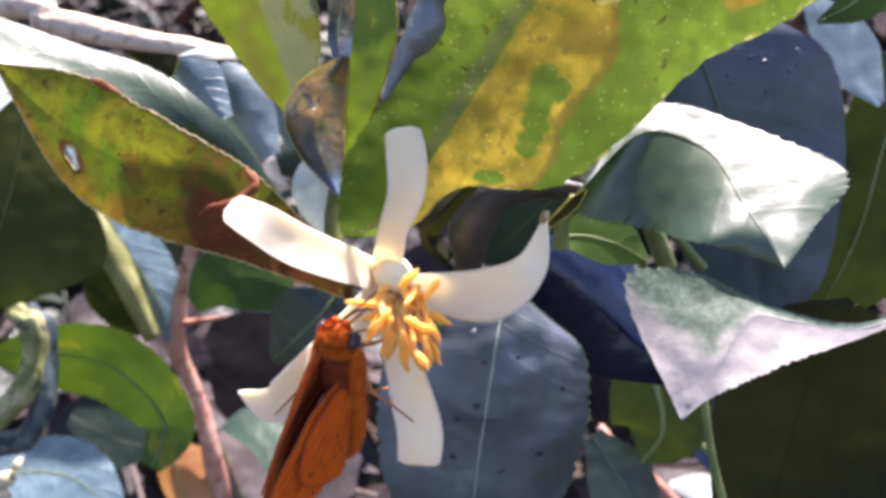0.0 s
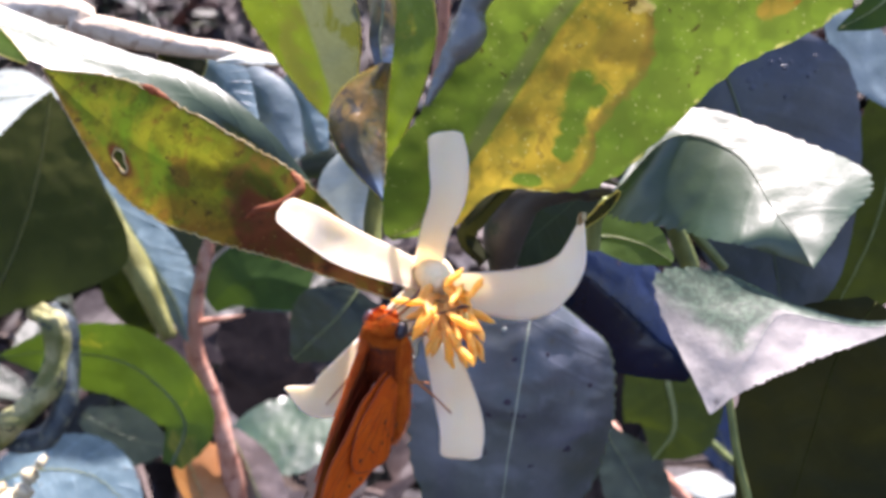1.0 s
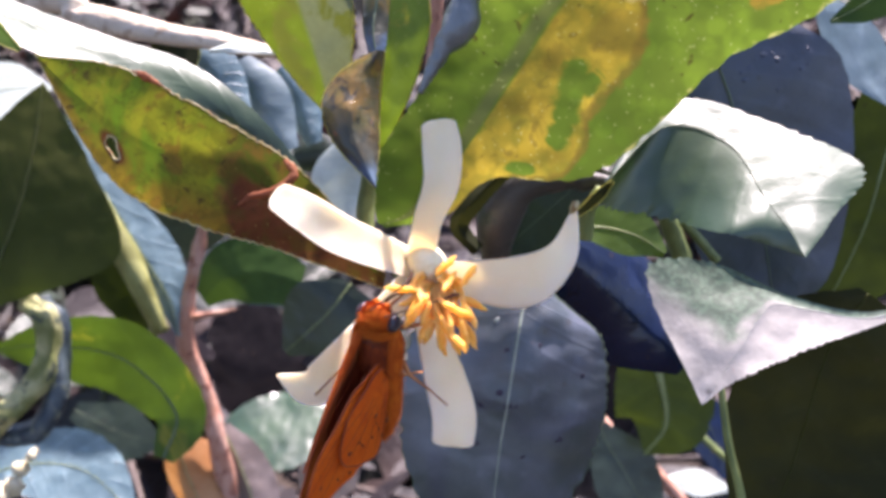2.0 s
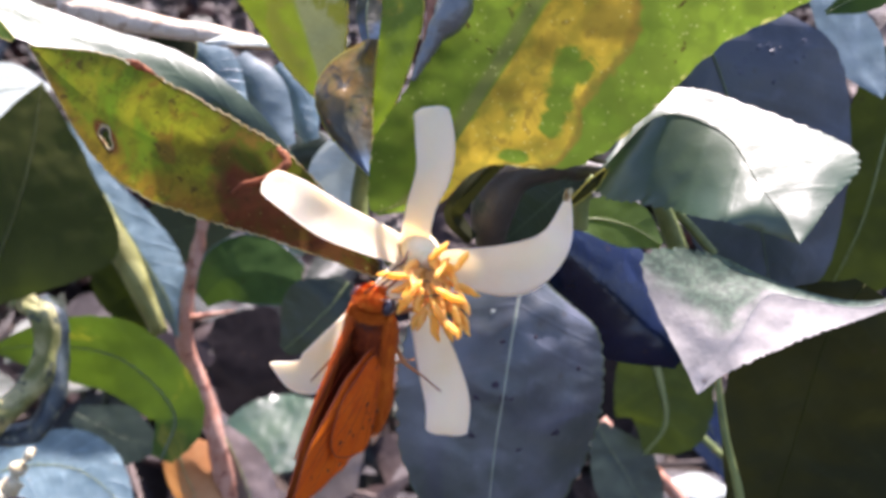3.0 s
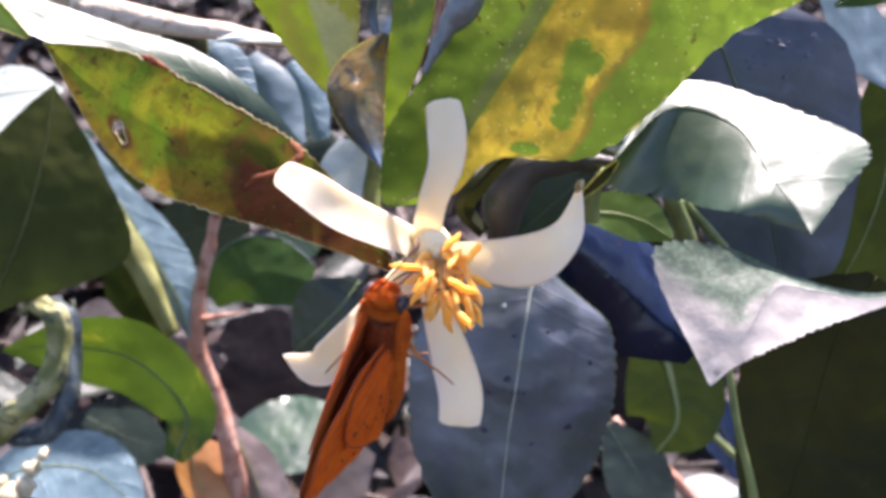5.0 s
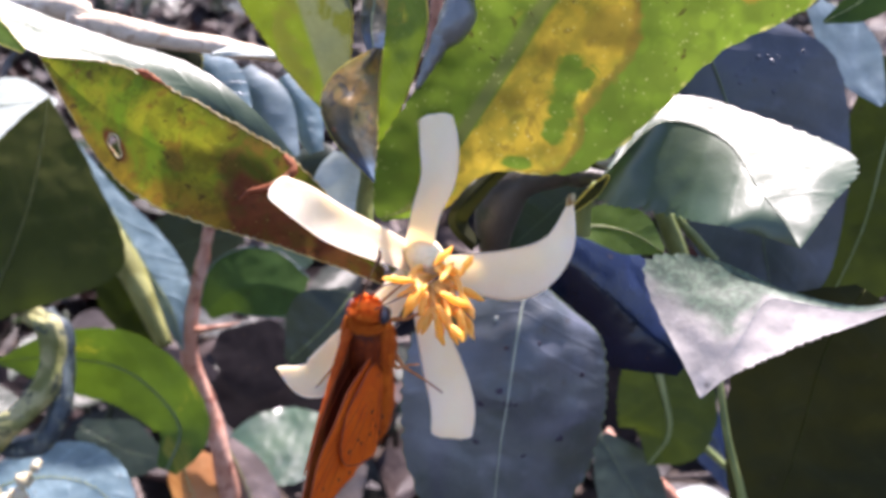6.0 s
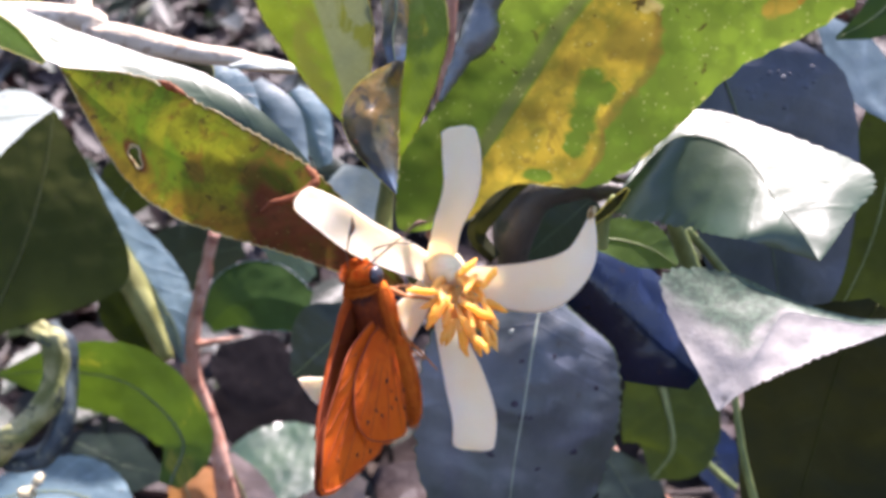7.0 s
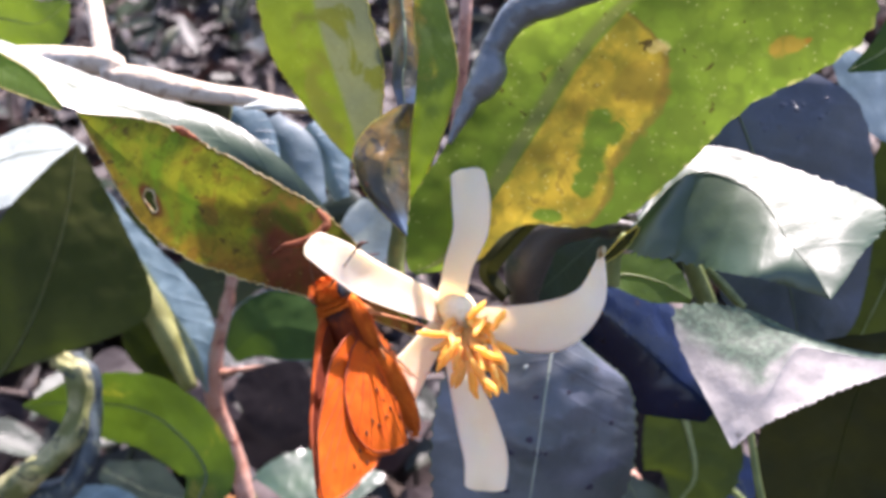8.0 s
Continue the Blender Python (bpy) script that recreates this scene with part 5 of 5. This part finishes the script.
def hairs(name, centre, size, count, long, material, parent, lean, seed):
    """A coat of fine hairs that lies on an egg-shaped body."""
    r = random.Random(seed)
    verts, faces = [], []
    for _ in range(count):
        d = Vector((r.gauss(0, 1), r.gauss(0, 1), r.gauss(0, 1))).normalized()
        p = Vector((centre[k] + d[k] * size[k] * 0.96 for k in range(3)))
        way = (d * 0.45 + Vector(lean) + Vector((r.uniform(-.2, .2), r.uniform(-.2, .2), r.uniform(-.2, .2)))).normalized()
        across = way.cross(d).normalized() * 0.00004
        k = len(verts)
        verts += [p - across, p + across, p + way * long * r.uniform(0.6, 1.2)]
        faces.append((k, k + 1, k + 2))
    return tagged(piece(name, mesh_of(name, verts, faces, material, smooth=False), parent), kind="stuff")


THORAX, ABDOMEN, HEAD = ((0, 0.0010, 0.0), (0.0027, 0.0046, 0.0023)), ((0.0004, -0.0074, -0.0022), (0.0020, 0.0082, 0.0018)), ((0, 0.0061, 0.0008), (0.0020, 0.0015, 0.0017))
body = egg("thorax", *THORAX, FUR_DARK, fly, "brown furry thorax")
hairs("fur", *THORAX, 2600, 0.0010, FUR_DARK, body, (0, -0.9, 0), 1)
hairs("fur", *THORAX, 900, 0.0011, FUR_MID, body, (0, -0.9, 0), 11)
SHOULDER = ((0.0025, 0.0014, 0.0003), (0.0009, 0.0036, 0.0012))
for s in (-1, 1):
    side = ((s * SHOULDER[0][0], *SHOULDER[0][1:]), SHOULDER[1])
    tuft = egg("shoulder_tuft", *side, FUR, fly, "orange furry shoulder", shag=0.12)
    hairs("fur", *side, 1100, 0.0009, FUR, tuft, (0, -0.9, 0), 12 + s)
    hairs("fur", *side, 700, 0.0010, FUR_MID, tuft, (0, -0.9, 0), 22 + s)
egg("neck", (0, 0.0052, 0.0003), (0.0018, 0.0009, 0.0015), FUR_NECK, fly, "dark brown neck")
patch = ((0, 0.0037, 0.0015), (0.0014, 0.0006, 0.0007))
spot = egg("dark_patch", *patch, FUR_NECK, body, "purplish brown patch behind the collar")
hairs("fur", *patch, 400, 0.0010, FUR_NECK, spot, (0, -0.9, 0.1), 15)
body = egg("abdomen", *ABDOMEN, FUR, fly, "orange furry abdomen", turn=(5, 0, 0))
hairs("fur", *ABDOMEN, 1700, 0.0012, FUR, body, (0, -0.9, 0), 2)
hairs("fur", *ABDOMEN, 500, 0.0012, FUR_MID, body, (0, -0.9, 0), 5)
head = egg("head", *HEAD, FUR, fly, "orange furry head")
hairs("fur", *HEAD, 1500, 0.0009, FUR, head, (0, 0.5, 0.5), 3)
hairs("fur", *HEAD, 450, 0.0010, FUR_MID, head, (0, 0.5, 0.5), 4)
for y, half in ((0.0049, 0.0021), (0.0042, 0.0023)):    # two furry rings, dark grooves between
    ring_of = ((0, y, 0.0010), (half, 0.0004, 0.0016))
    collar = egg("collar", *ring_of, FUR, fly, "orange furry collar", shag=0.1)
    hairs("fur", *ring_of, 800, 0.0006, FUR, collar, (0, -0.2, 0.5), 16)
for s in (-1, 1):
    egg("eye", (s * 0.0021, 0.0060, 0.0006), (0.0008, 0.0011, 0.0011), EYE, head, "dark round compound eye", shag=0.0)
    egg("palp", (s * 0.0007, 0.0071, 0.0000), (0.0005, 0.0009, 0.0006), FUR, head, "small furry palp", shag=0.2)
tube("proboscis", [(0, 0.0074, -0.0008), (0.0012, 0.0084, -0.0020), (0.0034, 0.0084, -0.0034), (0.0052, 0.0076, -0.0050)], [0.00016, 0.00012, 0.0001, 0.00008], FEELER, fly, "thin dark proboscis", place=own, ring=6, lump=0)
feelers = []
for s, long, bow in ((1, 0.0100, 0.0002), (-1, 0.0085, 0.0007)):
    feelers.append(tube("antenna", [(0, 0, 0), (0, long * 0.4, bow), (0, long * 0.75, bow), (0, long * 0.9, 0), (s * 0.0006, long, -bow)], [0.00011, 0.00010, 0.00011, 0.00027, 0.00005], FEELER, fly, "thin clubbed antenna", place=own, ring=6, lump=0))
HIPS = [(0.0016, 0.0040, -0.0010), (0.0020, 0.0002, -0.0014), (-0.0016, 0.0040, -0.0010), (-0.0020, 0.0004, -0.0014), (0.0016, -0.0016, -0.0014), (-0.0016, -0.0016, -0.0014)]
legs = []
for long in (0.0098, 0.0088, 0.0070, 0.0096, 0.0075, 0.0075):
    legs.append(tube("leg", [(0, 0, 0), (0, long * 0.28, 0.0010), (0, long * 0.36, 0.0011), (0, long * 0.70, 0.0004), (0, long, 0)], [0.00026, 0.00030, 0.00022, 0.00014, 0.00009], LEG, fly, "thin reddish leg", place=own, ring=7, lump=0.2))

FORE = [(-0.0008, 0.0004), (0.0000, 0.0042), (0.0022, 0.0078), (0.0056, 0.0108), (0.0095, 0.0136), (0.0132, 0.0153), (0.0152, 0.0152), (0.0158, 0.0126), (0.0154, 0.0090), (0.0144, 0.0050), (0.0100, 0.0016), (0.0040, 0.0000)]
HIND = [(0.0000, 0.0004), (0.0008, 0.0034), (0.0028, 0.0064), (0.0062, 0.0086), (0.0094, 0.0091), (0.0120, 0.0079), (0.0137, 0.0052), (0.0144, 0.0026), (0.0130, 0.0012), (0.0090, 0.0006), (0.0040, 0.0002)]


def wing(name, outline, hub, s, material, label, camber, marks, seed, out_by=0.0):
    """A wing in the plane over its hinge: back along the body and upwards from it; s: the side that bulges out."""
    out = Vector((s, 0, 0))
    ring = [Vector((*p, 0)) for p in outline]
    hub = Vector((*hub, 0))
    n, rings = 66, 14
    verts, faces = [], []

    def lift(a, b, k):
        bulge = out_by + camber * (1 - k * k) + 0.00034 * noise.noise(Vector((a * 210, b * 210, seed))) * k + 0.00006 * math.sin(b * 1700 - a * 600) * k
        return Vector((0, -a, b)) + out * bulge

    closed = ring + [ring[0]]
    edge = [spline(closed, i / n) for i in range(n)]
    rough = [e + (e - hub).normalized() * 0.00010 * noise.noise(e * 2600) for e in edge]
    for k in range(1, rings + 1):
        for e in rough:
            p = hub.lerp(e, k / rings)
            verts.append(lift(p.x, p.y, k / rings))
    verts.append(lift(hub.x, hub.y, 0))
    for i in range(n):
        faces.append((i, (i + 1) % n, len(verts) - 1))
    for k in range(rings - 1):
        for i in range(n):
            a, b = k * n + i, k * n + (i + 1) % n
            faces.append((a, a + n, b + n, b))
    ob = piece(name, mesh_of(name, verts, faces, material), fly, label)
    line = [lift(e.x, e.y, 1) for e in edge[:int(n * 0.85)]]        # a dark line along the margin
    v, f = tube_data(line, [0.00013, 0.00013, 0.00011, 0.00006], 5, 90)
    piece("margin", mesh_of("margin", v, f, VEIN), ob)
    root = Vector((0.0008, 0.0012, 0))
    for g in range(2, len(ring) - 1):
        line = []
        for f in (0.08, 0.4, 0.7, 0.97):
            p = root.lerp(ring[g], f) + Vector((0.0004, 0.0003, 0)) * math.sin(math.pi * f)
            line.append(lift(p.x, p.y, (p - hub).length / max((ring[g] - hub).length, 1e-4)) + out * 0.00003)
        v, f = tube_data(line, [0.00005, 0.00004, 0.00004, 0.00003], 5, 14)
        piece("vein", mesh_of("vein", v, f, VEIN), ob)
    r = random.Random(seed)
    for a, b in marks:
        k = (Vector((a, b, 0)) - hub).length / 0.007
        size = r.uniform(0.00010, 0.00022)
        v, f = tube_data([lift(a, b, k) + out * 0.00002, lift(a + 0.0005, b + r.uniform(-.0003, .0003), k) + out * 0.00002], [size, size * 0.6], 6, 4)
        piece("spot", mesh_of("spot", v, f, SPOT), ob)
    # a fringe of fine scales along the outer margin
    verts, faces = [], []
    for i in range(220):
        e = spline(closed, 0.42 + 0.40 * i / 220)
        d = (e - hub).normalized()
        p, q = lift(e.x, e.y, 1), lift(e.x + d.x * 0.0006, e.y + d.y * 0.0006, 1)
        k = len(verts)
        verts += [p + Vector((0, 0.00008, 0)), p - Vector((0, 0.00008, 0)), q]
        faces.append((k, k + 1, k + 2))
    tagged(piece("fringe", mesh_of("fringe", verts, faces, material, smooth=False), ob), kind="stuff")
    return ob


DOTS_H = [(0.0063, 0.0032), (0.0078, 0.0031), (0.0088, 0.0008), (0.0092, 0.0025), (0.0110, 0.0014), (0.0089, 0.0061), (0.0099, 0.0054), (0.0096, 0.0076), (0.0132, 0.0013), (0.0097, 0.0037)]
DOTS_F = [(0.0125, 0.0121), (0.0122, 0.0076), (0.0133, 0.0093), (0.0139, 0.0070)]
right_fore = wing("forewing", FORE, (0.0080, 0.0070), 1, WING, "orange forewing with dark margin", 0.0, DOTS_F, 1)
right_hind = wing("hindwing", HIND, (0.0070, 0.0035), 1, WING, "orange hindwing with small dark spots", 0.0005, DOTS_H, 2, 0.0005)
HIND_INNER = HIND[:7] + [(0.0140, 0.0010), (0.0120, -0.0016), (0.0080, -0.0030), (0.0020, -0.0030)]
FORE_INNER = [(-0.0034, -0.0016), (-0.0026, 0.0026), (0.0008, 0.0064)] + FORE[3:10] + [(0.0100, 0.0004), (0.0030, -0.0020)]
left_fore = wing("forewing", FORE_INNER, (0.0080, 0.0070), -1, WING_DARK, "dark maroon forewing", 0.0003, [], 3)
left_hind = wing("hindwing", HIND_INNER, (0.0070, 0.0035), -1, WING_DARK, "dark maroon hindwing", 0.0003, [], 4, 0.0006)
costa = [Vector((-0.0003, -a, b)) for a, b in FORE_INNER[:5]]
v, f = tube_data(costa, [0.0006, 0.0006, 0.0004, 0.0002, 0.0001], 7, 30, 0.3)
piece("costa", mesh_of("costa", v, f, FUR_MID), left_fore, "orange leading edge")


def motions():
    """The butterfly turns on the flower: seconds, its pose, the lean of its wings, the sweep of the forewings, and the way of both antennae."""
    rows = [
        (0.0, pose(-0.00636, 0.10872, 0.27512, 93.46, 6.85, -25.71), -10.5, -2.5, (-35, -69), (-16, -39)),
        (1.5, pose(-0.00595, 0.10847, 0.27676, 94.87, 6.35, -25.30), -8.3, -1.5, (-31, -71), (2, -42)),
        (2.0, pose(-0.00603, 0.10838, 0.27573, 92.99, 6.90, -28.08), -7.7, -1.6, (-35, -65), (-7, -37)),
        (3.5, pose(-0.00590, 0.10667, 0.27707, 88.36, 7.85, -27.11), -6.2, -2.4, (-25, -78), (-4, -36)),
        (4.2, pose(-0.00585, 0.10707, 0.27698, 93.97, 10.02, -24.61), -7.3, -1.3, (-27, -74), (-11, -31)),
        (5.5, pose(-0.00636, 0.10737, 0.27595, 93.14, 7.20, -22.51), -11.2, -2.3, (-29, -69), (-18, -25)),
        (6.0, pose(-0.00691, 0.10707, 0.27603, 93.66, 3.98, -18.50), -12.1, -1.0, (-30, -61), (-3, -19)),
        (6.5, pose(-0.00769, 0.10805, 0.27818, 96.65, -6.96, -23.18), -13.0, 0.6, (-33, -56), (-2, -25)),
        (7.0, pose(-0.00892, 0.10907, 0.28066, 87.92, -14.99, -25.84), -10.8, 3.3, (-20, -58), (18, -31)),
        (7.5, pose(-0.01084, 0.11056, 0.28189, 93.71, -18.76, -21.57), -7.9, 8.2, (-25, -59), (8, -31)),
        (8.0, pose(-0.01297, 0.11087, 0.28340, 87.22, -26.48, -21.89), -6.0, 8.5, (10, -63), (21, -37)),
    ]
    walk(fly, [(row[0], row[1]) for row in rows])
    for blade, x, lean, fore in ((right_fore, 0.0015, 0, 1), (right_hind, 0.0015, 0, 0), (left_fore, -0.0015, 8.5, 1), (left_hind, -0.0015, 8.5, 0)):
        walk(blade, [(row[0], pose(x, 0, 0) @ pose(0, 0, 0, 0, row[2] + lean, 0) @ pose(0, 0, 0, -row[3] * fore, 0, 0)) for row in rows])
    for feeler, s, k in ((feelers[0], 1, 4), (feelers[1], -1, 5)):
        walk(feeler, [(row[0], pose(s * 0.0009, 0.0069, 0.0016, row[k][0], 0, row[k][1])) for row in rows])
    # each foot keeps its hold on the flower while the body turns
    holds = [(0.0040, 0.1067, 0.2834), (0.0018, 0.1057, 0.2708), (-0.0010, 0.1120, 0.2840), (-0.0129, 0.1075, 0.2713), (-0.0010, 0.1130, 0.2700), (-0.0080, 0.1150, 0.2700)]
    for leg, hip, hold in zip(legs, HIPS, holds):
        way = []
        for row in rows:
            d = (row[1].inverted() @ Vector(hold)) - Vector(hip)
            way.append((row[0], Matrix.Translation(hip) @ d.to_track_quat("Y", "Z").to_matrix().to_4x4()))
        walk(leg, way)


motions()
